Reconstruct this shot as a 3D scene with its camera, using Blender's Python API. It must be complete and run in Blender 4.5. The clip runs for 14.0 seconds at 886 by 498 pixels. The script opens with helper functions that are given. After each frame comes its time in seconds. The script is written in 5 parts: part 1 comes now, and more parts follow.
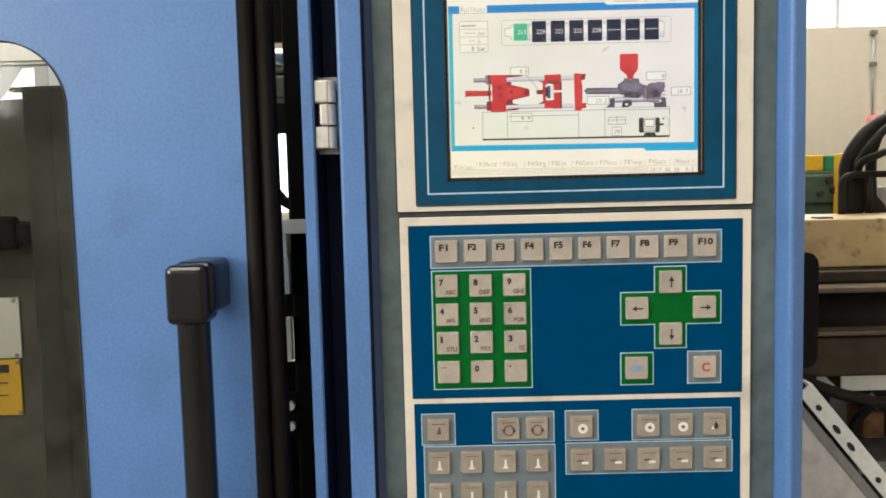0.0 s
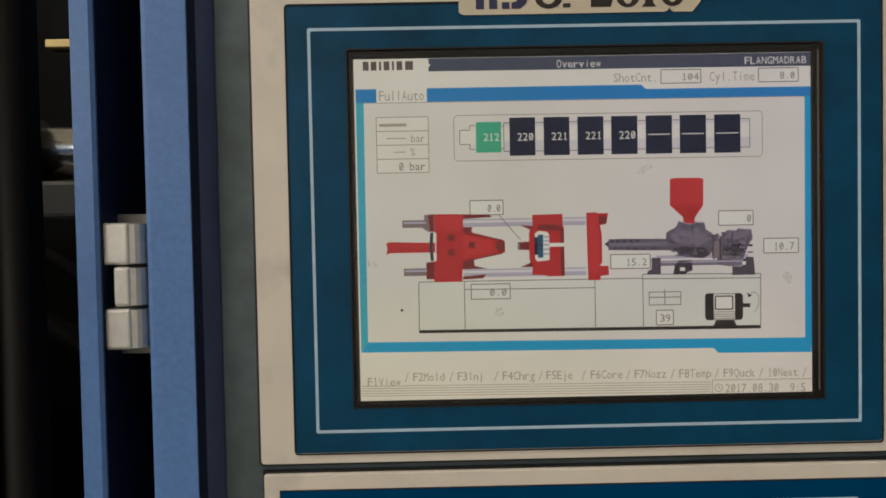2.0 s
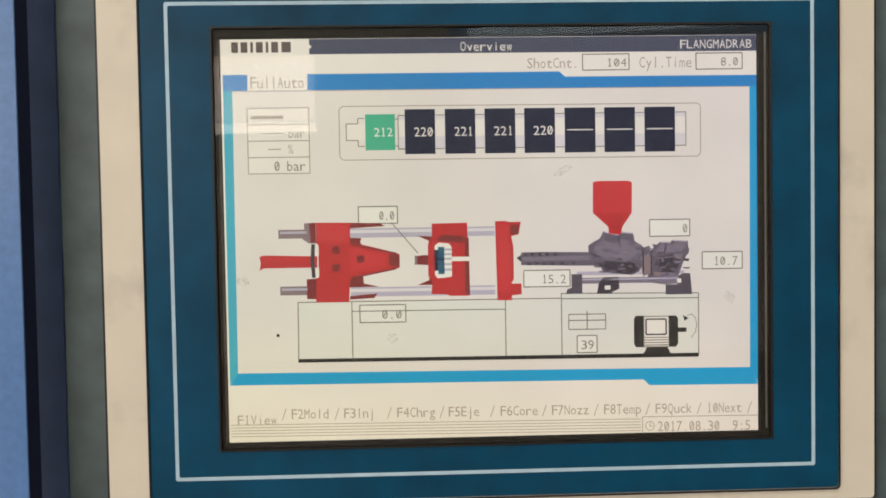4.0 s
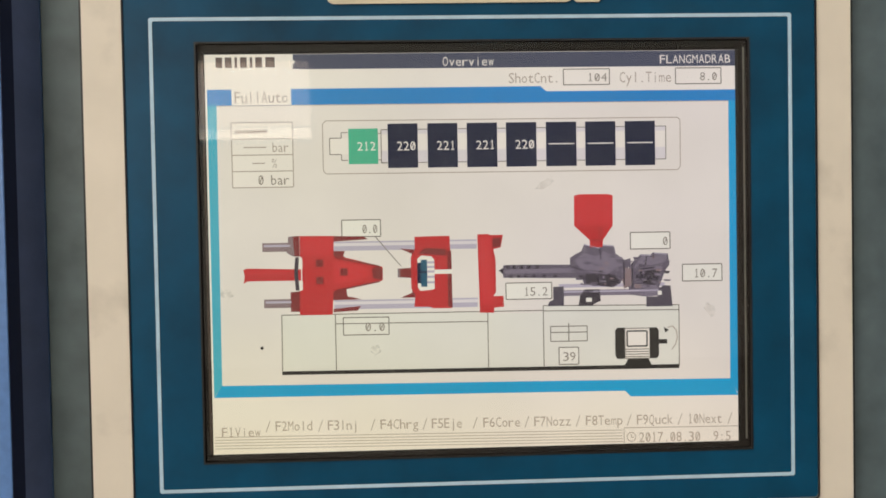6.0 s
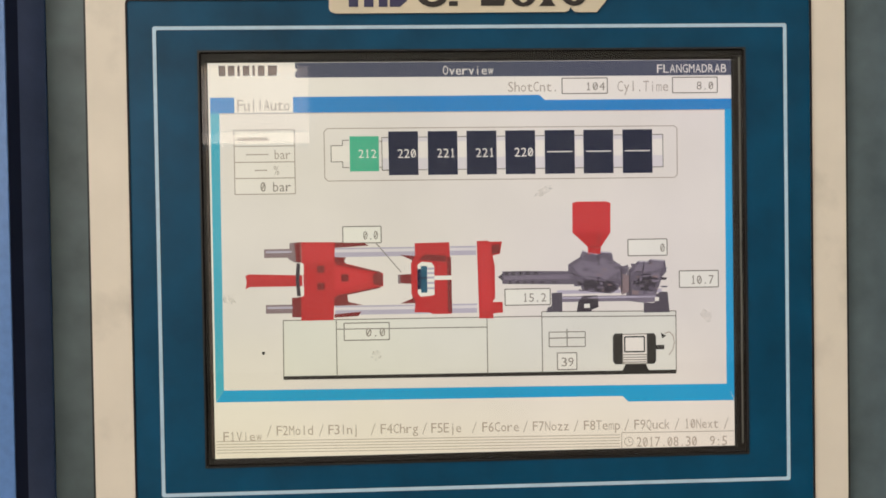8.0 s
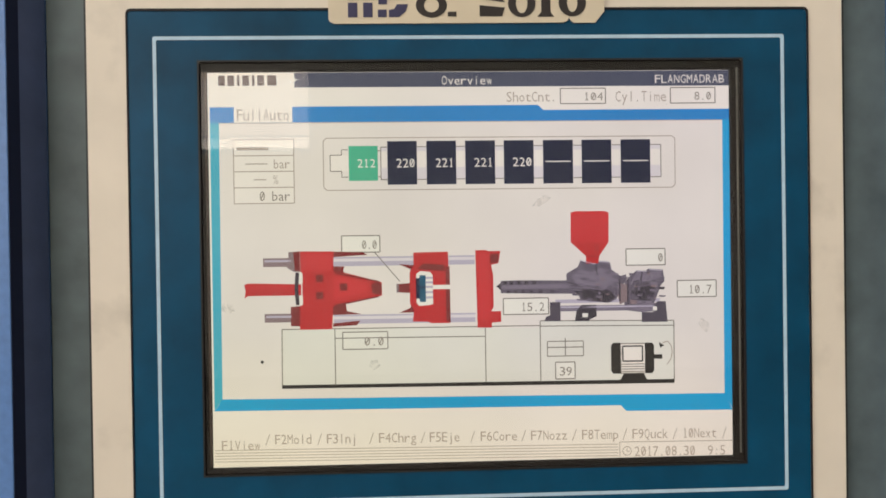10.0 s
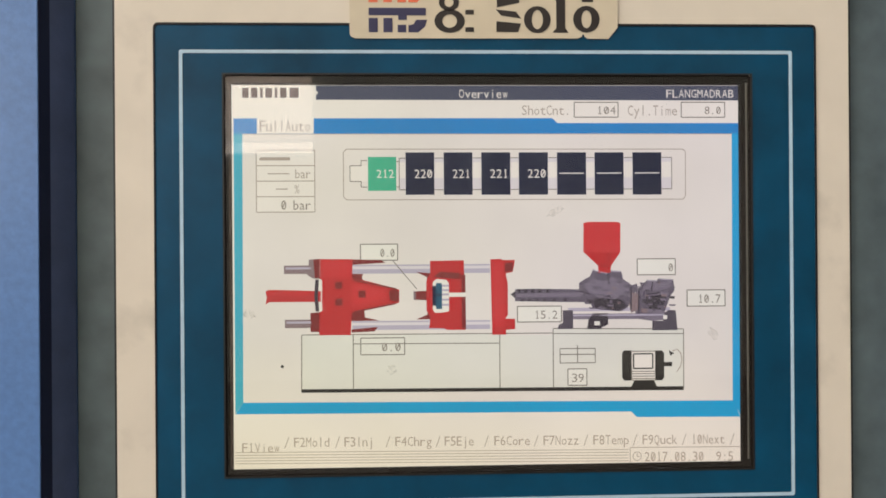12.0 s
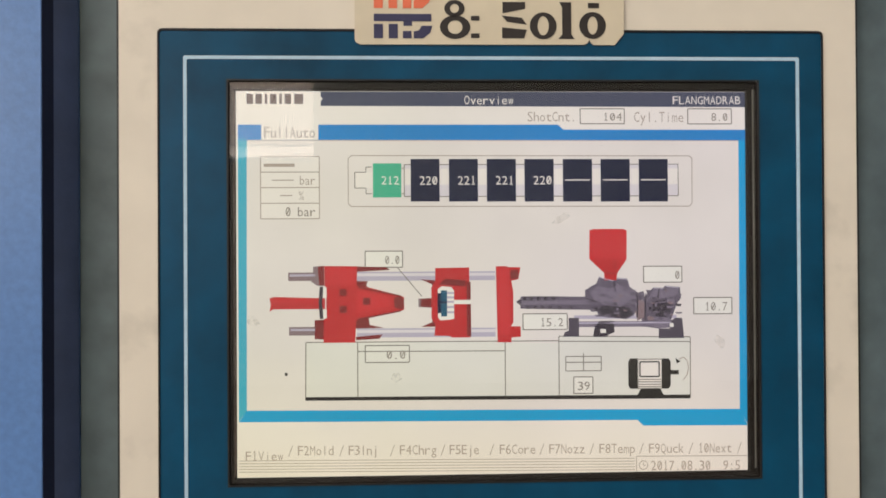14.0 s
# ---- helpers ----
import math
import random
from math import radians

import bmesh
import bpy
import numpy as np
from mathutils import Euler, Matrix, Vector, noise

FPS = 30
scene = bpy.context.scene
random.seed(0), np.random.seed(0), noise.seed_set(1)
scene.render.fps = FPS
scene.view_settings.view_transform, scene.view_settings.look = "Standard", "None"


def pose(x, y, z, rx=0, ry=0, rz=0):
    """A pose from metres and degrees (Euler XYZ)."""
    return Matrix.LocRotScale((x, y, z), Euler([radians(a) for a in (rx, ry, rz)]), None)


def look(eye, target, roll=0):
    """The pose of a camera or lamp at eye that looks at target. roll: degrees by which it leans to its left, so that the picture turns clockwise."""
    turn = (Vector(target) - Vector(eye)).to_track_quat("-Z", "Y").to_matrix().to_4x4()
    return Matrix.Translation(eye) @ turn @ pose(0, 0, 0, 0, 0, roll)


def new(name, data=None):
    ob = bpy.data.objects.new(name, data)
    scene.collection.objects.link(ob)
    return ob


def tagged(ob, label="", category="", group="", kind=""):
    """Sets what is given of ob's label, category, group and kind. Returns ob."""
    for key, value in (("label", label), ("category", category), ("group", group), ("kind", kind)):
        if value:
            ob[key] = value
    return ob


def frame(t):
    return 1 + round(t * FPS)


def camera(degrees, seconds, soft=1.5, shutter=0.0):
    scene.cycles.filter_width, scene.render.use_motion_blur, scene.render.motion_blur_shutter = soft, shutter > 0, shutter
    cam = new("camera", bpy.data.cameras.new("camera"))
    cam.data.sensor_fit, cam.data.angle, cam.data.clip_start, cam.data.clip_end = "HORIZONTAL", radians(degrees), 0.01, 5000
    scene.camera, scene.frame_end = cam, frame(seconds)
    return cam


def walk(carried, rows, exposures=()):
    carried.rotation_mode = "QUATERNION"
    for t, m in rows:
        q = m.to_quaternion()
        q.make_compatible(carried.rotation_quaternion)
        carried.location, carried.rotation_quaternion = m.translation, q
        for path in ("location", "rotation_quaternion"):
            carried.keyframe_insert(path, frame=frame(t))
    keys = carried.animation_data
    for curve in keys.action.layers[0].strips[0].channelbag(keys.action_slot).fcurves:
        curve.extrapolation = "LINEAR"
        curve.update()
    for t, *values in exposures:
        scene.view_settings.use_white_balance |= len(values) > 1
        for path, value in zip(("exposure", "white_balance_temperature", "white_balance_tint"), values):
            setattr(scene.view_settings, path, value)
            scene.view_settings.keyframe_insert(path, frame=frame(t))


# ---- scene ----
cam = camera(62.0, 14.0, soft=1.7)
PATH = [
    (0, (-0.1085, -0.6354, 1.3571), (-0.1138, -0.0371, 1.3127), -1.42),
    (0.4, (-0.0838, -0.5748, 1.3717), (-0.0817, 0.0240, 1.3343), -1.37),
    (0.5, (-0.0805, -0.5495, 1.3868), (-0.0712, 0.0492, 1.3483), -1.37),
    (0.8, (-0.0649, -0.5004, 1.4116), (-0.0532, 0.0986, 1.3780), -0.99),
    (1, (-0.0548, -0.4641, 1.4265), (-0.0477, 0.1350, 1.3959), -0.87),
    (1.2, (-0.0458, -0.4296, 1.4364), (-0.0470, 0.1699, 1.4115), -0.53),
    (1.5, (-0.0512, -0.3971, 1.4407), (-0.0546, 0.2026, 1.4214), -0.57),
    (2, (-0.0694, -0.3403, 1.4504), (-0.0634, 0.2594, 1.4341), -1.10),
    (2.5, (-0.0439, -0.3043, 1.4555), (-0.0254, 0.2949, 1.4301), -0.95),
    (3, (-0.0328, -0.2898, 1.4529), (-0.0179, 0.3096, 1.4310), -0.92),
    (5.5, (-0.0237, -0.2899, 1.4566), (-0.0041, 0.3097, 1.4430), -1.01),
    (6, (-0.0228, -0.2925, 1.4569), (-0.0029, 0.3070, 1.4450), -1.02),
    (6.5, (-0.0248, -0.2935, 1.4568), (-0.0040, 0.3061, 1.4470), -1.03),
    (7, (-0.0247, -0.2958, 1.4571), (-0.0043, 0.3038, 1.4479), -0.99),
    (7.5, (-0.0239, -0.2963, 1.4571), (-0.0024, 0.3033, 1.4490), -0.97),
    (8, (-0.0236, -0.2959, 1.4577), (-0.0021, 0.3037, 1.4495), -0.90),
    (10.5, (-0.0231, -0.2974, 1.4596), (-0.0010, 0.3022, 1.4573), -0.77),
    (11, (-0.0267, -0.3002, 1.4595), (-0.0043, 0.2993, 1.4596), -0.53),
    (11.5, (-0.0275, -0.3037, 1.4592), (-0.0072, 0.2960, 1.4611), -0.39),
    (12, (-0.0294, -0.3045, 1.4609), (-0.0089, 0.2952, 1.4612), -0.40),
    (12.5, (-0.0309, -0.3028, 1.4596), (-0.0103, 0.2968, 1.4611), -0.40),
    (13, (-0.0297, -0.3019, 1.4604), (-0.0094, 0.2978, 1.4621), -0.50),
    (13.5, (-0.0310, -0.3014, 1.4618), (-0.0098, 0.2982, 1.4628), -0.47),
    (14, (-0.0313, -0.3026, 1.4621), (-0.0111, 0.2970, 1.4658), -0.33),
]
walk(cam, [(t, look(eye, target, roll)) for t, eye, target, roll in PATH], exposures=[(0.0, 0.36, 6250, 4), (0.5, 0.31, 6250, 4), (1.0, 0.19, 6250, 4), (1.5, -0.20, 6400, 6), (2.0, -0.58, 6400, 7), (2.5, 0.0, 6500, 7), (3.0, 0.02, 6500, 7), (8.0, 0.03, 6450, 8), (11.0, 0.04, 6400, 9), (14.0, 0.04, 6350, 9)])

# ---- world, sun and large lights ----
world = bpy.data.worlds.new("world")
scene.world = world
world.use_nodes = True
wn = world.node_tree.nodes
sky = wn.new("ShaderNodeTexSky")
sky.sky_type, sky.sun_disc = "NISHITA", False
sky.sun_elevation, sky.sun_rotation = radians(42), radians(60)
world.node_tree.links.new(sky.outputs["Color"], wn["Background"].inputs["Color"])
wn["Background"].inputs["Strength"].default_value = 0.12


def window_lamp(name, place, target, width, height, power, colour):
    lamp = bpy.data.lights.new(name, "AREA")
    lamp.shape, lamp.size, lamp.size_y = "RECTANGLE", width, height
    lamp.energy, lamp.color = power, colour
    ob = new(name, lamp)
    ob.matrix_world = look(place, target)
    return ob


# daylight in the hall's window openings, tube rows under the roof, and added fill
window_lamp("daylight_rear", (-2.62, -7.95, 3.04), (-2.62, 0, 3.04), 2.85, 0.71, 14.5, (1.0, 0.76, 0.60))
window_lamp("daylight_rear", (-2.62, -7.95, 2.605), (-2.62, 0, 2.605), 2.85, 0.12, 4.6, (1.0, 0.82, 0.68))
# fill light from an invented upper window, brightening the recess beside the cabinet
window_lamp("daylight_rear", (2.5, -7.95, 4.05), (1.0, 0, 1.5), 4.0, 0.8, 14, (0.88, 0.94, 1.0))
window_lamp("daylight_side", (-5.95, -4.9, 3.0), (0, -0.2, 1.4), 5.0, 1.5, 250, (1.0, 0.95, 0.88))
window_lamp("daylight_back", (3.0, 3.18, 2.75), (1.5, -3, 0.8), 5.0, 1.0, 60, (1.0, 0.97, 0.92))
window_lamp("tube_row", (-2.0, -3.0, 4.7), (-2.0, -3.0, 0), 4.0, 0.4, 60, (1.0, 0.92, 0.80))
window_lamp("tube_row", (-1.6, -1.9, 4.7), (-1.6, -1.9, 0), 4.0, 0.4, 60, (1.0, 0.92, 0.80))
# unseen row, added to brighten the far wall and beam
window_lamp("tube_row", (1.3, 2.0, 4.7), (1.3, 2.0, 0), 3.0, 0.4, 115, (1.0, 0.92, 0.80))


# ---- materials ----
def socket(tree, a, b):
    tree.links.new(a, b)


def surface(name, colour, rough=0.5, metal=0.0, vary=0.06, grain=60.0, stain=6.0, bump=0.02, bump_scale=None, coat=0.0, per_object=0.0, spec=0.5, smudge=0.0, blots=24.0):
    """Paint, metal or plastic with grain, larger stains and a fine relief, at real-world size."""
    m = bpy.data.materials.new(name)
    m.use_nodes = True
    t, n = m.node_tree, m.node_tree.nodes
    p = n["Principled BSDF"]
    geo = n.new("ShaderNodeNewGeometry")
    fine, broad = n.new("ShaderNodeTexNoise"), n.new("ShaderNodeTexNoise")
    fine.inputs["Scale"].default_value, broad.inputs["Scale"].default_value = grain, stain
    fine.inputs["Detail"].default_value = broad.inputs["Detail"].default_value = 5.0
    for tex in (fine, broad):
        socket(t, geo.outputs["Position"], tex.inputs["Vector"])
    both = n.new("ShaderNodeMath")
    both.operation = "ADD"
    socket(t, fine.outputs["Fac"], both.inputs[0])
    socket(t, broad.outputs["Fac"], both.inputs[1])
    span = n.new("ShaderNodeMapRange")
    span.inputs["From Min"].default_value, span.inputs["From Max"].default_value = 0.7, 1.3
    span.inputs["To Min"].default_value, span.inputs["To Max"].default_value = 1 - vary, 1 + vary
    socket(t, both.outputs[0], span.inputs["Value"])
    value = span.outputs["Result"]
    if per_object:
        info, more = n.new("ShaderNodeObjectInfo"), n.new("ShaderNodeMapRange")
        more.inputs["To Min"].default_value, more.inputs["To Max"].default_value = 1 - per_object, 1 + per_object
        socket(t, info.outputs["Random"], more.inputs["Value"])
        times = n.new("ShaderNodeMath")
        times.operation = "MULTIPLY"
        socket(t, value, times.inputs[0])
        socket(t, more.outputs["Result"], times.inputs[1])
        value = times.outputs[0]
    if smudge:
        blot, gate, dim = n.new("ShaderNodeTexNoise"), n.new("ShaderNodeMapRange"), n.new("ShaderNodeMath")
        blot.inputs["Scale"].default_value, blot.inputs["Detail"].default_value = blots, 6.0
        gate.inputs["From Min"].default_value, gate.inputs["From Max"].default_value = 0.56, 0.74
        gate.inputs["To Min"].default_value, gate.inputs["To Max"].default_value = 1.0, 1.0 - smudge
        dim.operation = "MULTIPLY"
        socket(t, geo.outputs["Position"], blot.inputs["Vector"])
        socket(t, blot.outputs["Fac"], gate.inputs["Value"])
        socket(t, value, dim.inputs[0])
        socket(t, gate.outputs["Result"], dim.inputs[1])
        value = dim.outputs[0]
    hsv = n.new("ShaderNodeHueSaturation")
    hsv.inputs["Color"].default_value = (*colour, 1)
    socket(t, value, hsv.inputs["Value"])
    socket(t, hsv.outputs["Color"], p.inputs["Base Color"])
    rr = n.new("ShaderNodeMapRange")
    rr.inputs["To Min"].default_value, rr.inputs["To Max"].default_value = max(0.03, rough - 0.08), min(1, rough + 0.08)
    socket(t, broad.outputs["Fac"], rr.inputs["Value"])
    socket(t, rr.outputs["Result"], p.inputs["Roughness"])
    p.inputs["Metallic"].default_value = metal
    p.inputs["Coat Weight"].default_value = coat
    p.inputs["Specular IOR Level"].default_value = spec
    if bump:
        b = n.new("ShaderNodeBump")
        b.inputs["Strength"].default_value, b.inputs["Distance"].default_value = bump, 0.002
        tex = fine
        if bump_scale:
            tex = n.new("ShaderNodeTexNoise")
            tex.inputs["Scale"].default_value = bump_scale
            tex.inputs["Detail"].default_value = 3.0
            socket(t, geo.outputs["Position"], tex.inputs["Vector"])
        socket(t, tex.outputs["Fac"], b.inputs["Height"])
        socket(t, b.outputs["Normal"], p.inputs["Normal"])
    return m


def lcd(name, colour, power=1.0):
    """A patch of the lit display: it gives off its own colour, unevenly, with tinted washes."""
    m = bpy.data.materials.new(name)
    m.use_nodes = True
    t, n = m.node_tree, m.node_tree.nodes
    p = n["Principled BSDF"]
    p.inputs["Base Color"].default_value = (0.012, 0.012, 0.012, 1)
    p.inputs["Roughness"].default_value = 0.45
    p.inputs["Specular IOR Level"].default_value = 0.1
    geo, tex, span, hsv = n.new("ShaderNodeNewGeometry"), n.new("ShaderNodeTexNoise"), n.new("ShaderNodeMapRange"), n.new("ShaderNodeHueSaturation")
    tex.inputs["Scale"].default_value, tex.inputs["Detail"].default_value = 22.0, 3.0
    span.inputs["To Min"].default_value, span.inputs["To Max"].default_value = 0.9, 1.1
    hsv.inputs["Color"].default_value = (*colour, 1)
    socket(t, geo.outputs["Position"], tex.inputs["Vector"])
    socket(t, tex.outputs["Fac"], span.inputs["Value"])
    socket(t, span.outputs["Result"], hsv.inputs["Value"])
    # reflections painted in as a wash: yellower towards one side, pinker towards the other
    part_xyz, side, wash = n.new("ShaderNodeSeparateXYZ"), n.new("ShaderNodeMapRange"), n.new("ShaderNodeMix")
    slow, lean = n.new("ShaderNodeTexNoise"), n.new("ShaderNodeMath")
    slow.inputs["Scale"].default_value, slow.inputs["Detail"].default_value = 14.0, 2.0
    side.inputs["From Min"].default_value, side.inputs["From Max"].default_value = -0.13, 0.11
    lean.operation = "MULTIPLY_ADD"
    lean.inputs[1].default_value = 0.9
    lean.inputs[2].default_value = -0.45
    lean2 = n.new("ShaderNodeMath")
    lean2.operation, lean2.use_clamp = "ADD", True
    wash.data_type, wash.blend_type = "RGBA", "MIX"
    wash.inputs["A"].default_value, wash.inputs["B"].default_value = (1.03, 1.0, 0.90, 1), (1.02, 0.955, 1.01, 1)
    tint = n.new("ShaderNodeMix")
    tint.data_type, tint.blend_type = "RGBA", "MULTIPLY"
    tint.inputs["Factor"].default_value = 1.0
    socket(t, geo.outputs["Position"], part_xyz.inputs["Vector"])
    socket(t, geo.outputs["Position"], slow.inputs["Vector"])
    socket(t, part_xyz.outputs["X"], side.inputs["Value"])
    socket(t, slow.outputs["Fac"], lean.inputs[0])
    socket(t, side.outputs["Result"], lean2.inputs[0])
    socket(t, lean.outputs[0], lean2.inputs[1])
    socket(t, lean2.outputs[0], wash.inputs["Factor"])
    socket(t, hsv.outputs["Color"], tint.inputs["A"])
    socket(t, wash.outputs["Result"], tint.inputs["B"])
    # and warmer along its lower edge
    foot, amber, warm = n.new("ShaderNodeMapRange"), n.new("ShaderNodeMix"), n.new("ShaderNodeMix")
    foot.inputs["From Min"].default_value, foot.inputs["From Max"].default_value = 1.425, 1.372
    amber.data_type, amber.blend_type = "RGBA", "MIX"
    amber.inputs["A"].default_value, amber.inputs["B"].default_value = (1, 1, 1, 1), (1.05, 1.01, 0.90, 1)
    warm.data_type, warm.blend_type = "RGBA", "MULTIPLY"
    warm.inputs["Factor"].default_value = 1.0
    socket(t, part_xyz.outputs["Z"], foot.inputs["Value"])
    socket(t, foot.outputs["Result"], amber.inputs["Factor"])
    socket(t, tint.outputs["Result"], warm.inputs["A"])
    socket(t, amber.outputs["Result"], warm.inputs["B"])
    socket(t, warm.outputs["Result"], p.inputs["Emission Color"])
    p.inputs["Emission Strength"].default_value = LCD * power
    return m


def pane_glass(name, tint, gloss=0.04, ior=1.45):
    m = bpy.data.materials.new(name)
    m.use_nodes = True
    t, n = m.node_tree, m.node_tree.nodes
    out = n["Material Output"]
    clear, shine, mix, fres = n.new("ShaderNodeBsdfTransparent"), n.new("ShaderNodeBsdfGlossy"), n.new("ShaderNodeMixShader"), n.new("ShaderNodeFresnel")
    clear.inputs["Color"].default_value = (*tint, 1)
    shine.inputs["Roughness"].default_value = gloss
    fres.inputs["IOR"].default_value = ior
    socket(t, fres.outputs["Fac"], mix.inputs["Fac"])
    socket(t, clear.outputs[0], mix.inputs[1])
    socket(t, shine.outputs[0], mix.inputs[2])
    socket(t, mix.outputs[0], out.inputs["Surface"])
    return m


LCD = 1.10
BLUE = surface("blue_machine_paint", (0.100, 0.206, 0.468), 0.38, vary=0.13, grain=300, stain=7, bump=0.055, bump_scale=900, smudge=0.14, blots=16.0)
# darker copy of the post's blue for the chamfer turned from the light
CORNER = surface("shaded_chamfer_blue", (0.056, 0.080, 0.175), 0.45, spec=0.45, vary=0.2, bump=0.08, bump_scale=420)
# cabinet blue darkened to navy-black: shade of channel and chamfer edge in the colour
CHANNEL = surface("shaded_navy_blue", (0.006, 0.011, 0.035), 0.6, spec=0.2, vary=0.15, bump=0.05, bump_scale=400)
GREY_GREEN = surface("grey_green_plate", (0.088, 0.114, 0.120), 0.5, smudge=0.3, vary=0.26, grain=70, stain=22, bump=0.08)
CREAM = surface("cream_panel_paint", (0.735, 0.645, 0.545), 0.5, smudge=0.3, vary=0.05, grain=50, stain=10, bump=0.03)
PETROL = surface("petrol_blue_foil", (0.0006, 0.054, 0.116), 0.36, spec=0.26, smudge=0.3, blots=14.0, vary=0.26, grain=60, stain=18, bump=0.02)
PETROL_LOW = surface("keypad_blue_foil", (0.0002, 0.050, 0.134), 0.42, spec=0.02, smudge=0.15, vary=0.09, grain=40, stain=9, bump=0.02)
PALE_LINE = surface("pale_blue_line", (0.44, 0.585, 0.70), 0.5, vary=0.1, grain=140)
GREY_FIELD = surface("grey_blue_key_field", (0.155, 0.180, 0.195), 0.45, vary=0.08, grain=120)
GREEN_FIELD = surface("green_key_field", (0.004, 0.115, 0.018), 0.42, spec=0.1, vary=0.1, grain=120)
KEY = surface("key_cap_plastic", (0.43, 0.36, 0.305), 0.48, smudge=0.25, vary=0.07, grain=160, stain=40, per_object=0.06)
KEY_DULL = surface("worn_key_plastic", (0.31, 0.255, 0.205), 0.5, vary=0.1, grain=160, stain=40, per_object=0.08)
INK = surface("black_ink", (0.02, 0.017, 0.015), 0.5, vary=0.2)
INK_WARM = surface("brown_ink", (0.16, 0.075, 0.045), 0.55, vary=0.2)
INK_GREY = surface("worn_grey_ink", (0.17, 0.115, 0.09), 0.55, vary=0.3)
INK_BLUE = surface("blue_ink", (0.22, 0.36, 0.62), 0.55, vary=0.15)
INK_RED = surface("red_ink", (0.50, 0.085, 0.045), 0.55, vary=0.15)
INK_WHITE = surface("white_ink", (0.78, 0.73, 0.66), 0.55, vary=0.1)
BLACK = surface("black_bezel_plastic", (0.012, 0.011, 0.011), 0.35, vary=0.2)
BEZEL = surface("brown_black_bezel", (0.010, 0.007, 0.006), 0.5, spec=0.15, vary=0.2)
# lighter brown holds the display's reflected glow on the bezel
EDGE_BROWN = surface("lit_bezel_edge", (0.085, 0.058, 0.044), 0.5, spec=0.3, vary=0.35, grain=90, stain=30)
RIM = surface("dark_foil_rim", (0.016, 0.013, 0.014), 0.5, spec=0.25, vary=0.25)
RUBBER = surface("black_rubber", (0.0075, 0.0055, 0.0045), 0.5, spec=0.13, vary=0.25, grain=70, bump=0.06)
HANDLE = surface("black_handle_plastic", (0.005, 0.004, 0.0035), 0.2, spec=0.5, vary=0.25, bump=0.05)
NICKEL = surface("nickel_hinge", (0.66, 0.62, 0.57), 0.42, 0.65, vary=0.1, grain=200, stain=60)
STEEL = surface("ground_steel", (0.78, 0.72, 0.62), 0.17, 1.0, vary=0.12, grain=150)
DULL_STEEL = surface("dull_steel", (0.28, 0.27, 0.25), 0.45, 0.8, vary=0.2, grain=60)
BLOCK = surface("oiled_steel_block", (0.10, 0.095, 0.085), 0.55, 0.3, vary=0.2, grain=60)
BRASS = surface("yellow_brass", (0.52, 0.38, 0.16), 0.4, 0.5, vary=0.12)
GREY_PLATE = surface("light_grey_plate", (0.52, 0.52, 0.52), 0.5, vary=0.12)
STICKER = surface("cream_sticker_vinyl", (0.66, 0.56, 0.42), 0.42, vary=0.05, grain=90, stain=25)
STICKER_WHITE = surface("sticker_white_edge", (0.76, 0.72, 0.66), 0.5, vary=0.08)
STICKER_RED = surface("sticker_red", (0.78, 0.16, 0.075), 0.5, vary=0.08)
STICKER_NAVY = surface("sticker_navy", (0.032, 0.028, 0.085), 0.5, vary=0.12)
STICKER_INK = surface("sticker_black", (0.022, 0.014, 0.011), 0.5, vary=0.15)
WALL = surface("beige_wall_paint", (0.57, 0.495, 0.395), 0.8, vary=0.05, grain=20, stain=1.2, bump=0.08)
HALL = surface("pale_hall_paint", (0.68, 0.66, 0.62), 0.8, vary=0.05, grain=20, stain=1.0, bump=0.08)
CONCRETE = surface("grey_concrete", (0.26, 0.25, 0.23), 0.75, vary=0.15, grain=25, stain=1.4, bump=0.2)
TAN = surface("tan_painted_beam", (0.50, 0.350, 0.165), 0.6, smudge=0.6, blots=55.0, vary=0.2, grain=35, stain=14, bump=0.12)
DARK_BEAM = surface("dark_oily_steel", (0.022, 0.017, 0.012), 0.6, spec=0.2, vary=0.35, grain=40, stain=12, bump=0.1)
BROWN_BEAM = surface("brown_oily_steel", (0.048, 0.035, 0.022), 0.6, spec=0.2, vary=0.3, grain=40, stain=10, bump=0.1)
FLANGE_GREY = surface("shaded_grey_flange", (0.24, 0.225, 0.20), 0.6, vary=0.2, grain=60, stain=12, smudge=0.3)
RUST = surface("rusty_brown_iron", (0.20, 0.105, 0.05), 0.8, spec=0.2, vary=0.4, grain=70, stain=30, smudge=0.4)
RUBBED = surface("rubbed_brown_edge", (0.13, 0.098, 0.062), 0.6, spec=0.25, vary=0.3, grain=50, stain=15, smudge=0.4)
HOSE = surface("black_hose", (0.014, 0.011, 0.009), 0.5, spec=0.18, vary=0.25, grain=90, bump=0.1)
GALV = surface("galvanised_strip", (0.80, 0.76, 0.69), 0.5, 0.0, vary=0.12, grain=80, smudge=0.3)
YELLOW = surface("yellow_paint", (0.72, 0.42, 0.02), 0.5, vary=0.1)
LABEL_YELLOW = surface("yellow_warning_label", (0.74, 0.42, 0.015), 0.5, vary=0.08)
LABEL_WHITE = surface("white_label", (0.66, 0.63, 0.55), 0.55, vary=0.06)
GREEN = surface("dark_green_paint", (0.02, 0.20, 0.10), 0.5, vary=0.15)
MACHINE_GREEN = surface("oily_green_machine", (0.05, 0.085, 0.055), 0.5, vary=0.35, grain=30)
CONDUIT = surface("grey_conduit", (0.34, 0.34, 0.35), 0.5, vary=0.1)
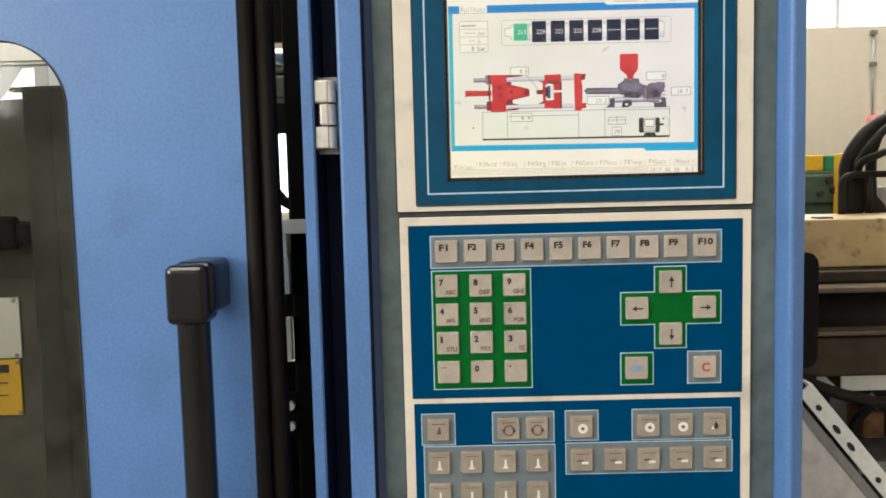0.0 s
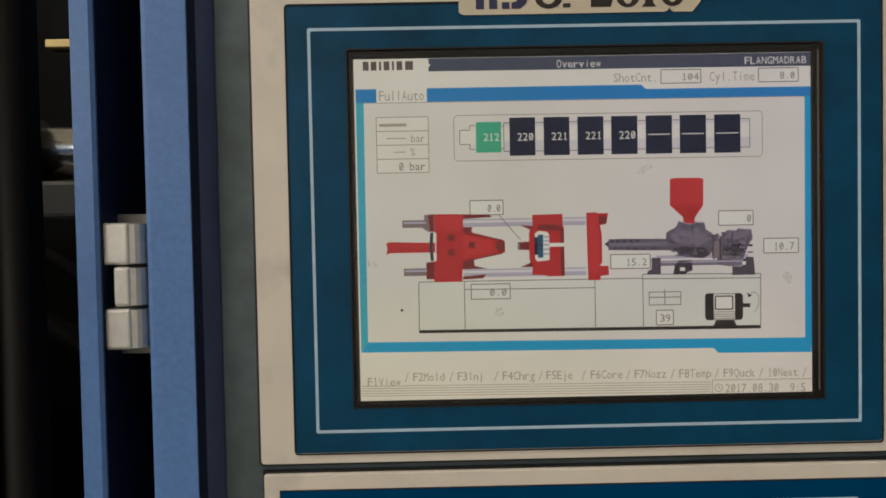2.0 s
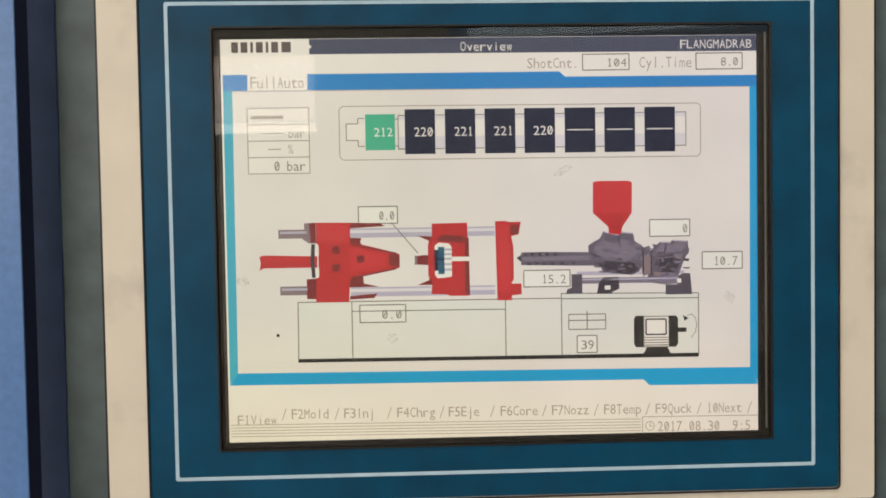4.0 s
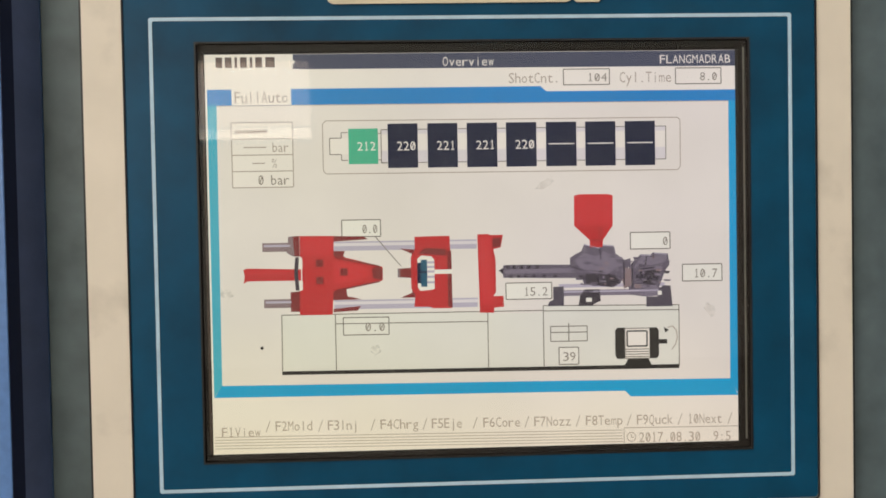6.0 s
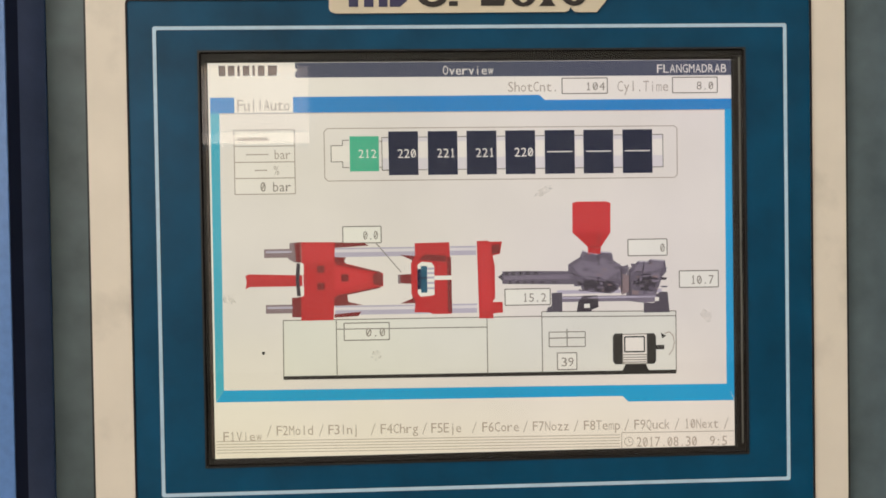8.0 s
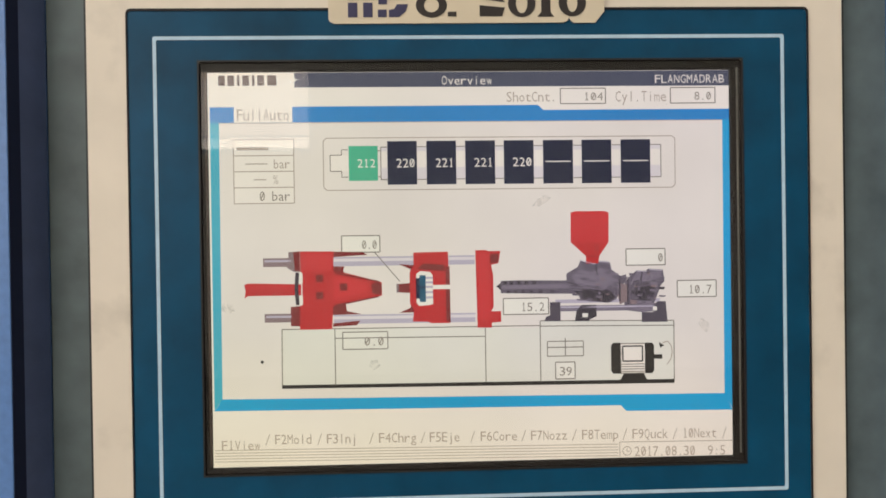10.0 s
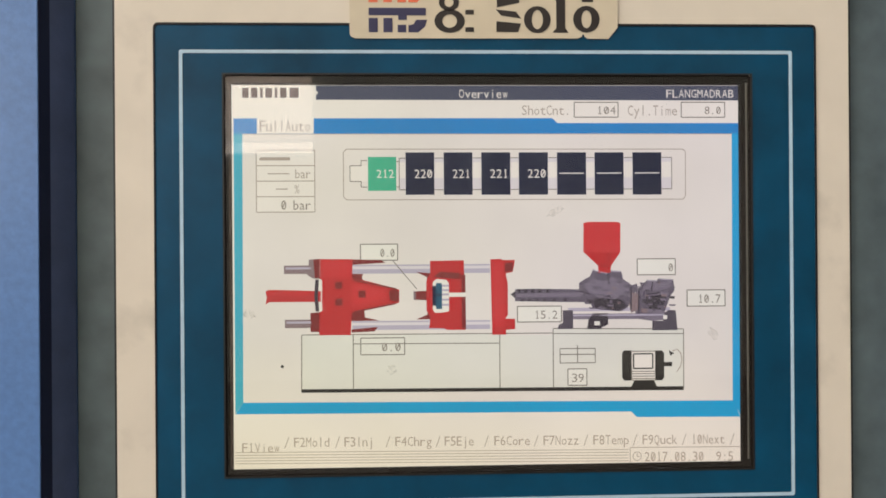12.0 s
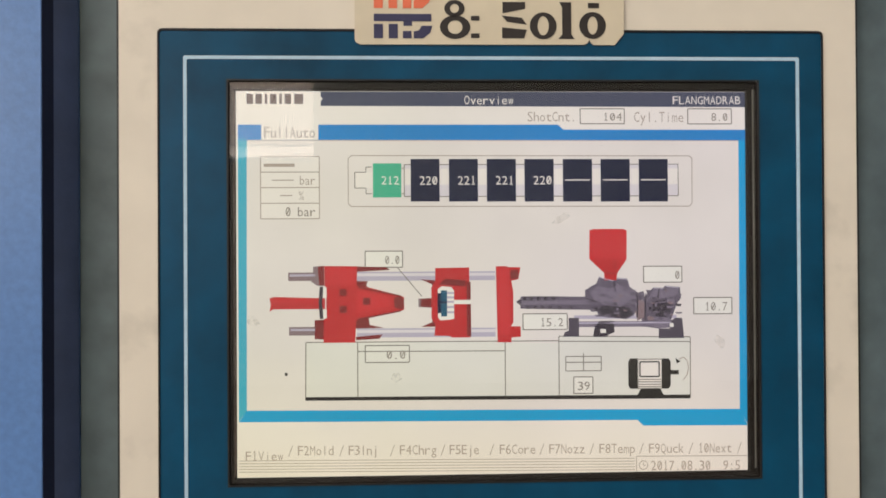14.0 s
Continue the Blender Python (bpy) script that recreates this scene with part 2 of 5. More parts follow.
PINK = surface("faded_red_plastic", (0.66, 0.21, 0.20), 0.5, vary=0.2)
FRAME_WHITE = surface("grey_window_frame", (0.5, 0.5, 0.5), 0.5)
WINDOW_GREY = surface("grey_window_gasket", (0.05, 0.046, 0.04), 0.7, spec=0.2, vary=0.3, grain=30, stain=9, bump=0.08)
# near-black on purpose: the darkness inside the machine is put into this colour
LOOM = surface("shaded_machine_cast", (0.0025, 0.0022, 0.0018), 0.6, spec=0.07, vary=0.4, grain=25)
SKIRT = surface("pale_grey_sheet", (0.60, 0.54, 0.50), 0.55, vary=0.12, smudge=0.3)
GLASS = pane_glass("display_glass", (0.97, 0.96, 0.94), 0.026, 1.46)
DOOR_GLASS = pane_glass("door_polycarbonate", (0.90, 0.90, 0.87), 0.05, 1.25)
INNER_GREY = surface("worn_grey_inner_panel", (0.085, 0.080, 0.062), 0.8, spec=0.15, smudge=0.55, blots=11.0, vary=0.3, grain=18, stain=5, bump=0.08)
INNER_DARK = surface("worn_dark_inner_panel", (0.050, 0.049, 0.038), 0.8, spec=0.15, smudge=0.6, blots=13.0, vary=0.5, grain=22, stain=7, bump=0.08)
CLEAR = pane_glass("window_glass", (0.94, 0.96, 0.95), 0.02)

UI_WHITE = lcd("lcd_white", (0.705, 0.680, 0.63))
UI_PANEL = lcd("lcd_grey_white", (0.662, 0.634, 0.595))
UI_BASE = lcd("lcd_machine_bed", (0.630, 0.636, 0.580))
UI_HEADER = lcd("lcd_header", (0.055, 0.064, 0.105))
UI_BLUE = lcd("lcd_blue", (0.016, 0.195, 0.50))
UI_CYAN = lcd("lcd_cyan", (0.012, 0.30, 0.58))
UI_TEAL = lcd("lcd_teal", (0.05, 0.36, 0.50))
UI_NAVY = lcd("lcd_navy", (0.006, 0.010, 0.036))
UI_GREEN = lcd("lcd_green", (0.055, 0.38, 0.235))
UI_RED = lcd("lcd_red", (0.43, 0.022, 0.026))
UI_RED2 = lcd("lcd_red_lit", (0.50, 0.032, 0.038))
UI_DARKRED = lcd("lcd_dark_red", (0.17, 0.022, 0.024))
UI_MAUVE = lcd("lcd_mauve", (0.21, 0.155, 0.165))
UI_LINE = lcd("lcd_line", (0.17, 0.155, 0.13))
UI_MARK = lcd("lcd_mark", (0.10, 0.075, 0.070))
UI_FAINT = lcd("lcd_faint", (0.36, 0.31, 0.265))
UI_BLACK = lcd("lcd_black", (0.022, 0.020, 0.018))
UI_INK = lcd("lcd_text", (0.22, 0.195, 0.165))
UI_TIE = lcd("lcd_tie_bar", (0.40, 0.375, 0.46))
UI_TIE_LIT = lcd("lcd_tie_bar_lit", (0.60, 0.575, 0.60))
UI_STEEL = lcd("lcd_steel", (0.110, 0.095, 0.128))
UI_STEEL2 = lcd("lcd_steel_lit", (0.17, 0.148, 0.195))
UI_TEAL_DARK = lcd("lcd_teal_dark", (0.012, 0.085, 0.15))
UI_STEEL5 = lcd("lcd_steel_block", (0.070, 0.060, 0.082))
UI_STEEL3 = lcd("lcd_steel_dark", (0.04, 0.033, 0.045))
UI_PALE = lcd("lcd_pale", (0.70, 0.70, 0.64))


# ---- mesh helpers ----
def part(name, bm, material, parent=None, label="", smooth=False):
    me = bpy.data.meshes.new(name)
    bm.normal_update()
    bm.to_mesh(me)
    bm.free()
    if smooth:
        me.shade_smooth()
    me.materials.append(material)
    ob = new(name, me)
    if parent:
        ob.parent = parent
    if label:
        ob["label"] = label
    return ob


def thing(name, place, label, category, group="", kind=""):
    ob = new(name)
    ob.location = place
    ob.empty_display_size = 0.02
    bpy.context.view_layer.update()
    return tagged(ob, label, category, group, kind)


def adopt(parent, *obs):
    """Parents parts that were built in the world's place to a thing."""
    for ob in obs:
        ob.parent = parent
        ob.matrix_parent_inverse = Matrix.Translation(-Vector(parent.location)) if not parent.parent else Matrix()
    return obs[0]


def slab(x0, x1, y0, y1, z0, z1, bevel=0.0, segments=2, bm=None):
    bm = bm or bmesh.new()
    made = bmesh.ops.create_cube(bm, size=1.0)["verts"]
    bmesh.ops.scale(bm, vec=(x1 - x0, y1 - y0, z1 - z0), verts=made)
    bmesh.ops.translate(bm, vec=((x0 + x1) / 2, (y0 + y1) / 2, (z0 + z1) / 2), verts=made)
    if bevel:
        edges = list({e for v in made for e in v.link_edges})
        bmesh.ops.bevel(bm, geom=edges, offset=bevel, segments=segments, profile=0.5, affect="EDGES")
    return bm


def sheet(points, y, depth=0.0, bm=None):
    """A flat plate in the upright plane from (x, z) corners, with its front at y and its thickness behind."""
    bm = bm or bmesh.new()
    front = [bm.verts.new((x, y, z)) for x, z in points]
    face = bm.faces.new(front)
    bm.normal_update()
    if face.normal.y > 0:
        face.normal_flip()
    if depth:
        back = [bm.verts.new((x, y + depth, z)) for x, z in points]
        bm.faces.new(list(reversed(back)))
        for k in range(len(points)):
            j = (k + 1) % len(points)
            bm.faces.new((front[k], front[j], back[j], back[k]))
        bmesh.ops.recalc_face_normals(bm, faces=bm.faces)
    return bm


def ring(outer, inner, y, depth, bm=None):
    """A flat plate with a hole: outer and inner are corners (x, z), equal in number."""
    bm = bm or bmesh.new()
    n = len(outer)
    rows = [[bm.verts.new((x, yy, z)) for x, z in pts] for pts, yy in ((outer, y), (inner, y), (inner, y + depth), (outer, y + depth))]
    for a in range(4):
        b = (a + 1) % 4
        for k in range(n):
            j = (k + 1) % n
            bm.faces.new((rows[a][k], rows[a][j], rows[b][j], rows[b][k]))
    bmesh.ops.recalc_face_normals(bm, faces=bm.faces)
    return bm


def box2(x0, x1, z0, z1):
    return [(x0, z0), (x1, z0), (x1, z1), (x0, z1)]


def rounded(x0, x1, z0, z1, r, steps=6):
    pts = []
    for cx, cz, a0 in ((x1 - r, z1 - r, 0), (x0 + r, z1 - r, 90), (x0 + r, z0 + r, 180), (x1 - r, z0 + r, 270)):
        for k in range(steps + 1):
            a = radians(a0 + 90 * k / steps)
            pts.append((cx + r * math.cos(a), cz + r * math.sin(a)))
    return pts


def extrude_profile(points, z0, z1):
    """An upright extrusion of a plan profile of (x, y) corners."""
    bm = bmesh.new()
    low = [bm.verts.new((x, y, z0)) for x, y in points]
    top = [bm.verts.new((x, y, z1)) for x, y in points]
    for k in range(len(points)):
        j = (k + 1) % len(points)
        bm.faces.new((low[k], low[j], top[j], top[k]))
    bm.faces.new(low)
    bm.faces.new(top)
    bmesh.ops.recalc_face_normals(bm, faces=bm.faces)
    return bm


def tube(points, radius, sides=12, bm=None, closed_ends=True):
    """A round bar or hose along a line of places."""
    bm = bm or bmesh.new()
    pts = [Vector(p) for p in points]
    rings = []
    side = Vector((0, 0, 1))
    for k, p in enumerate(pts):
        ahead = (pts[min(k + 1, len(pts) - 1)] - pts[max(k - 1, 0)]).normalized()
        if k == 0:
            side = ahead.orthogonal().normalized()
        side = (side - ahead * side.dot(ahead)).normalized()
        other = ahead.cross(side)
        rings.append([bm.verts.new(p + radius * (math.cos(a) * side + math.sin(a) * other)) for a in (2 * math.pi * s / sides for s in range(sides))])
    for a, b in zip(rings, rings[1:]):
        for k in range(sides):
            j = (k + 1) % sides
            bm.faces.new((a[k], a[j], b[j], b[k]))
    if closed_ends:
        bm.faces.new(rings[0])
        bm.faces.new(rings[-1])
    bmesh.ops.recalc_face_normals(bm, faces=bm.faces)
    return bm


def curve_line(points, steps=8):
    """A smooth line through places (Catmull-Rom)."""
    pts = [Vector(p) for p in points]
    out = []
    for k in range(len(pts) - 1):
        a, b, c, d = pts[max(k - 1, 0)], pts[k], pts[k + 1], pts[min(k + 2, len(pts) - 1)]
        for s in range(steps):
            u = s / steps
            out.append(0.5 * ((2 * b) + (c - a) * u + (2 * a - 5 * b + 4 * c - d) * u * u + (3 * b - a - 3 * c + d) * u ** 3))
    out.append(pts[-1])
    return out


def lettering(name, text, x0, x1, z0, z1, y, material, parent, label="", bold=0.0):
    """Words in the built-in font, fitted into a box in the upright plane."""
    curve = bpy.data.curves.new(name, "FONT")
    curve.body, curve.size, curve.extrude, curve.resolution_u = text, 1.0, 0.0, 3
    curve.offset = bold
    temp = bpy.data.objects.new(name, curve)
    me = bpy.data.meshes.new_from_object(temp)
    bpy.data.objects.remove(temp)
    co = np.array([v.co[:] for v in me.vertices])
    low, high = co.min(0), co.max(0)
    for v in me.vertices:
        fx, fz = (v.co.x - low[0]) / max(high[0] - low[0], 1e-6), (v.co.y - low[1]) / max(high[1] - low[1], 1e-6)
        v.co = (x0 + fx * (x1 - x0), y, z0 + fz * (z1 - z0))
    me.materials.clear()
    me.materials.append(material)
    ob = new(name, me)
    ob.parent = parent
    if label:
        ob["label"] = label
    return ob


# ---- the hall ----
def structure(name, bm, material, label, category):
    return tagged(part(name, bm, material), label, category, kind="structure")


structure("floor", slab(-6.2, 7.2, -8.2, 3.6, -0.12, 0.0), CONCRETE, "grey worn concrete factory floor", "floor")
structure("ceiling", slab(-6.2, 7.2, -8.2, 3.6, 4.8, 4.95), HALL, "pale roof of the factory hall", "ceiling")
structure("wall_north", slab(-0.55, 7.2, 3.25, 3.45, 0.0, 2.165), WALL, "beige painted factory wall below the windows", "wall")
structure("wall_north_end", slab(-6.2, -2.95, 3.25, 3.45, 0.0, 2.165), WALL, "beige painted factory wall below the windows", "wall")
structure("wall_north_low", slab(-2.95, -0.55, 3.25, 3.45, 0.0, 1.27), WALL, "beige painted factory wall below a window", "wall")
structure("wall_north_upper", slab(-6.2, 7.2, 3.25, 3.45, 3.35, 4.8), HALL, "pale wall above the window band", "wall")
structure("wall_north_left", slab(-6.2, -4.65, 3.25, 3.45, 2.165, 3.35), HALL, "pale wall beside the window band", "wall")
structure("wall_north_right", slab(6.37, 7.2, 3.25, 3.45, 2.165, 3.35), HALL, "pale wall beside the window band", "wall")
structure("wall_east", slab(7.0, 7.2, -8.2, 3.25, 0.0, 4.8), HALL, "pale side wall of the hall", "wall")
structure("wall_west", slab(-6.2, -6.0, -8.2, 3.25, 0.0, 2.2), HALL, "pale side wall below the windows", "wall")
structure("wall_west_upper", slab(-6.2, -6.0, -8.2, 3.25, 3.8, 4.8), HALL, "pale side wall above the windows", "wall")
structure("wall_south", slab(-6.0, 7.0, -8.2, -8.0, 0.0, 2.5), HALL, "pale rear wall below the window", "wall")
structure("wall_south_upper", slab(-6.0, 7.0, -8.2, -8.0, 3.4, 3.6), HALL, "pale rear wall above the window", "wall")
structure("wall_south_top", slab(-6.0, 7.0, -8.2, -8.0, 4.5, 4.8), HALL, "pale rear wall under the roof", "wall")
structure("wall_south_end", slab(-6.0, 0.3, -8.2, -8.0, 3.6, 4.5), HALL, "pale rear wall beside the upper windows", "wall")
structure("wall_south_corner", slab(4.7, 7.0, -8.2, -8.0, 3.6, 4.5), HALL, "pale rear wall beside the upper windows", "wall")
structure("wall_south_left", slab(-6.0, -4.1, -8.2, -8.0, 2.5, 3.4), HALL, "pale rear wall beside the window", "wall")
structure("wall_south_right", slab(-1.2, 7.0, -8.2, -8.0, 2.5, 3.4), HALL, "pale rear wall beside the window", "wall")


def window_band(name, along, fixed, a0, a1, z0, z1, panes, label):
    top = thing(name, (0, 0, 0), label, "window", kind="structure")
    step = (a1 - a0) / panes

    def piece(nm, p0, p1, w0, w1, q0, q1, mat):
        if along == "x":
            return part(nm, slab(p0, p1, fixed + w0, fixed + w1, q0, q1), mat, top)
        return part(nm, slab(fixed + w0, fixed + w1, p0, p1, q0, q1), mat, top)

    piece("window_sill", a0, a1, -0.03, 0.03, z0, z0 + 0.012, FRAME_WHITE)
    piece("window_head", a0, a1, -0.03, 0.03, z1 - 0.03, z1, FRAME_WHITE)
    for k in range(panes + 1):
        piece("mullion", a0 + k * step - 0.008, a0 + k * step + 0.008, -0.02, 0.02, z0 + 0.012, z1 - 0.03, FRAME_WHITE)
        if k < panes:
            g = piece("pane", a0 + k * step + 0.008, a0 + (k + 1) * step - 0.008, -0.003, 0.003, z0 + 0.012, z1 - 0.03, CLEAR)
            g.visible_shadow = False
    return top


window_band("window_1", "x", 3.35, -4.64, 6.36, 2.165, 3.35, 10, "bright window band with thin grey mullions")
# invented opening for the upper fill lamp
window_band("window_4", "x", -8.1, 0.3, 4.7, 3.6, 4.5, 4, "added upper window band in the unseen rear wall")
# window_5 is invented: its brightness shows through the slot in the rear casting
window_band("window_5", "x", 3.35, -2.94, -0.56, 1.27, 2.160, 2, "low window added behind the machine to whiten the gap")
window_band("window_2", "x", -8.1, -4.1, -1.2, 2.5, 3.4, 3, "bright window in the rear wall")
window_band("window_3", "y", -6.1, -8.0, 3.25, 2.2, 3.8, 8, "bright window band in the side wall")

# bright overcast distance behind the windows
glow = bpy.data.materials.new("overcast_backdrop")
glow.use_nodes = True
glow.node_tree.nodes["Principled BSDF"].inputs["Base Color"].default_value = (0.8, 0.8, 0.8, 1)
glow.node_tree.nodes["Principled BSDF"].inputs["Emission Color"].default_value = (0.95, 0.98, 1.0, 1)
glow.node_tree.nodes["Principled BSDF"].inputs["Emission Strength"].default_value = 2.2
structure("backdrop", slab(-14, 16, 9.0, 9.05, -1.0, 9.0), glow, "bright overcast sky behind the windows", "sky")

# ---- control cabinet: blue housing with chamfered front and a sunk plate ----
cabinet = thing("control_cabinet", (0, 0.06, 0.0), "blue painted steel control cabinet with chamfered front edges", "control cabinet")
CAB_Z0, CAB_Z1 = 0.0, 1.86
left_post = [(-0.1995, 0.12), (-0.1995, -0.006), (-0.1985, -0.0085), (-0.1965, -0.0095), (-0.1785, -0.0095), (-0.1778, -0.0090), (-0.1705, 0.0040), (-0.1700, 0.008), (-0.1700, 0.12)]
right_post = [(0.1740, 0.12), (0.1740, 0.008), (0.1750, 0.003), (0.1782, -0.0045), (0.1798, -0.0075), (0.1815, -0.0092), (0.1830, -0.0095), (0.1846, -0.0090), (0.1950, -0.0030), (0.1970, 0.0000), (0.1970, 0.12)]
adopt(cabinet, part("side_post", extrude_profile(left_post, CAB_Z0, CAB_Z1), BLUE))
adopt(cabinet, part("side_post", extrude_profile(right_post, CAB_Z0, CAB_Z1), BLUE))
# two dark strips paint the shaded chamfer over the blue post
adopt(cabinet, part("corner_strip", extrude_profile([(-0.1781, -0.0093), (-0.1776, -0.0097), (-0.1740, -0.0034), (-0.1700, 0.0040), (-0.1704, 0.0044), (-0.1744, -0.0030)], CAB_Z0 + 0.005, CAB_Z1 - 0.005), CORNER, label="chamfer beside the sunk plate, its shade painted navy"))
adopt(cabinet, part("chamfer_edge", extrude_profile([(-0.1782, -0.0094), (-0.1777, -0.0099), (-0.1753, -0.0059), (-0.1757, -0.0055)], CAB_Z0 + 0.006, CAB_Z1 - 0.006), CHANNEL, label="front edge of the chamfer, its shade painted near-black"))
adopt(cabinet, part("lower_panel", slab(-0.1700, 0.1740, 0.004, 0.03, CAB_Z0 + 0.03, 0.94, 0.001), BLUE))
adopt(cabinet, part("sunk_plate", slab(-0.1700, 0.1740, 0.005, 0.03, 0.94, CAB_Z1 - 0.03), GREY_GREEN, label="grey-green sunk mounting plate"))
adopt(cabinet, part("top_rail", slab(-0.1700, 0.1740, -0.009, 0.12, CAB_Z1 - 0.03, CAB_Z1, 0.003), BLUE))
adopt(cabinet, part("bottom_rail", slab(-0.1700, 0.1740, -0.009, 0.12, CAB_Z0, CAB_Z0 + 0.03, 0.003), BLUE))
adopt(cabinet, part("rear_cover", slab(-0.1995, 0.1970, 0.12, 0.135, CAB_Z0, CAB_Z1, 0.002), BLUE))

# ---- display unit ----
W, H, ZC = 0.2112, 0.1584, 1.45
display = thing("display_unit", (0, 0.004, 1.343), "cream framed operator display with petrol blue foil, lit", "control panel")
adopt(display, part("cream_frame", ring(rounded(-0.1522, 0.1524, 1.3427, 1.668, 0.0015, 2), rounded(-0.1085, 0.1105, 1.3683, 1.5330, 0.0008, 2), 0.0, 0.005), CREAM, label="cream painted front frame"))
# black ring draws the shadow line around the cream frame
adopt(display, part("frame_edge", ring(rounded(-0.1534, 0.1538, 1.3416, 1.6690, 0.0018, 2), rounded(-0.1521, 0.1523, 1.3428, 1.6679, 0.0012, 2), 0.0010, 0.0039), BLACK, label="black ring painted in for the shadow gap"))
adopt(display, part("foil", ring(rounded(-0.1360, 0.1374, 1.3477, 1.5533, 0.0016, 3), rounded(-0.1086, 0.1106, 1.3682, 1.5331, 0.0008, 3), -0.0005, 0.0006), PETROL, label="petrol blue printed foil"))
adopt(display, part("foil_rim", ring(rounded(-0.1365, 0.1381, 1.3468, 1.5541, 0.0020, 3), rounded(-0.1359, 0.1374, 1.3475, 1.5532, 0.0014, 3), -0.0009, 0.0003), RIM, label="thin dark rim of the foil"))
adopt(display, part("border_line", ring(rounded(-0.1262, 0.1279, 1.3568, 1.5431, 0.0006, 1), rounded(-0.1248, 0.1265, 1.3582, 1.5417, 0.0004, 1), -0.00065, 0.0002), PALE_LINE, label="pale blue printed border line"))

# bezel: dark frame behind the cover glass, its inner edge sloping down to the display
bm = bmesh.new()
STEPS = ((box2(-0.1085, 0.1105, 1.3683, 1.5332), -0.0004), (box2(-0.1079, 0.1099, 1.3689, 1.5326), 0.0010), (box2(-0.1064, 0.1068, 1.3702, 1.5302), 0.0012), (box2(-0.10565, 0.1059, 1.3709, 1.52915), 0.0018))
for (a, ya), (b, yb) in zip(STEPS, STEPS[1:]):
    A = [bm.verts.new((x, ya, z)) for x, z in a]
    B = [bm.verts.new((x, yb, z)) for x, z in b]
    for k in range(4):
        j = (k + 1) % 4
        bm.faces.new((A[k], A[j], B[j], B[k]))
bezel = adopt(display, part("bezel", bm, BEZEL, label="brown-black sunk bezel"))
adopt(display, part("bezel_lip", ring(box2(-0.1089, 0.1109, 1.3679, 1.5336), box2(-0.1082, 0.1102, 1.3686, 1.5329), -0.0008, 0.0004), BLACK))
# steel strip stands in for the light glinting on the right slope
adopt(display, part("bezel_glint", slab(0.1086, 0.1092, 0.00075, 0.0011, 1.3720, 1.5300), DULL_STEEL, label="bright strip set in as the glint on the bezel"))

# painted highlight along the left inner edge
adopt(display, part("inner_edge", slab(-0.10660, -0.10575, 0.00080, 0.00110, 1.3715, 1.5288, 0.0001, 1), EDGE_BROWN, label="inner edge of the bezel, its highlight painted brown"))

LCD_Y = 0.0020


def ux(u):
    return -W / 2 + u / 640 * (W + 0.0003)


def uz(u, v):
    return ZC + H / 2 - (v + 0.0075 * (u - 320) * v / 400 - 2.2 * math.sin(math.pi * min(max(v, 0), 480) / 480) * u / 640) / 480 * H


screen = adopt(display, part("screen", slab(-W / 2 - 0.001, W / 2 + 0.001, LCD_Y, LCD_Y + 0.002, ZC - H / 2 - 0.001, ZC + H / 2 + 0.001), UI_WHITE, label="lit colour display showing a machine overview"))


def ui(name, points, layer, material):
    """A flat patch of the picture on the display, from corners in its own 640 by 480 grid."""
    ob = part(name, sheet([(ux(u), uz(u, v)) for u, v in points], LCD_Y - 0.00010 * layer), material)
    ob.parent = screen
    return ob


def ui_box(name, u0, v0, u1, v1, layer, material):
    return ui(name, [(u0, v0), (u1, v0), (u1, v1), (u0, v1)], layer, material)


def ui_lines(name, lines, layer, material, width=1.2):
    """Thin straight strokes, each a strip of its own width, in one mesh."""
    bm = bmesh.new()
    for u0, v0, u1, v1 in lines:
        d = math.hypot(u1 - u0, v1 - v0)
        nu, nv = -(v1 - v0) / d * width / 2, (u1 - u0) / d * width / 2
        pts = [(u0 + nu, v0 + nv), (u1 + nu, v1 + nv), (u1 - nu, v1 - nv), (u0 - nu, v0 - nv)]
        sheet([(ux(u), uz(u, v)) for u, v in pts], LCD_Y - 0.00010 * layer, bm=bm)
    ob = part(name, bm, material)
    ob.parent = screen
    return ob


def ui_frame(name, u0, v0, u1, v1, layer, material, width=1.2):
    return ui_lines(name, [(u0, v0, u1, v0), (u1, v0, u1, v1), (u1, v1, u0, v1), (u0, v1, u0, v0)], layer, material, width)


GLYPHS = {}


def glyph_shape(ch):
    """The built-in font's letter as places and faces, kept for reuse."""
    if ch not in GLYPHS:
        curve = bpy.data.curves.new("glyph", "FONT")
        curve.body, curve.size, curve.resolution_u, curve.offset = ch, 1.0, 2, 0.0
        temp = bpy.data.objects.new("glyph", curve)
        me = bpy.data.meshes.new_from_object(temp)
        bpy.data.objects.remove(temp)
        GLYPHS[ch] = ([(v.co.x, v.co.y) for v in me.vertices], [tuple(p.vertices) for p in me.polygons])
        bpy.data.meshes.remove(me)
    return GLYPHS[ch]


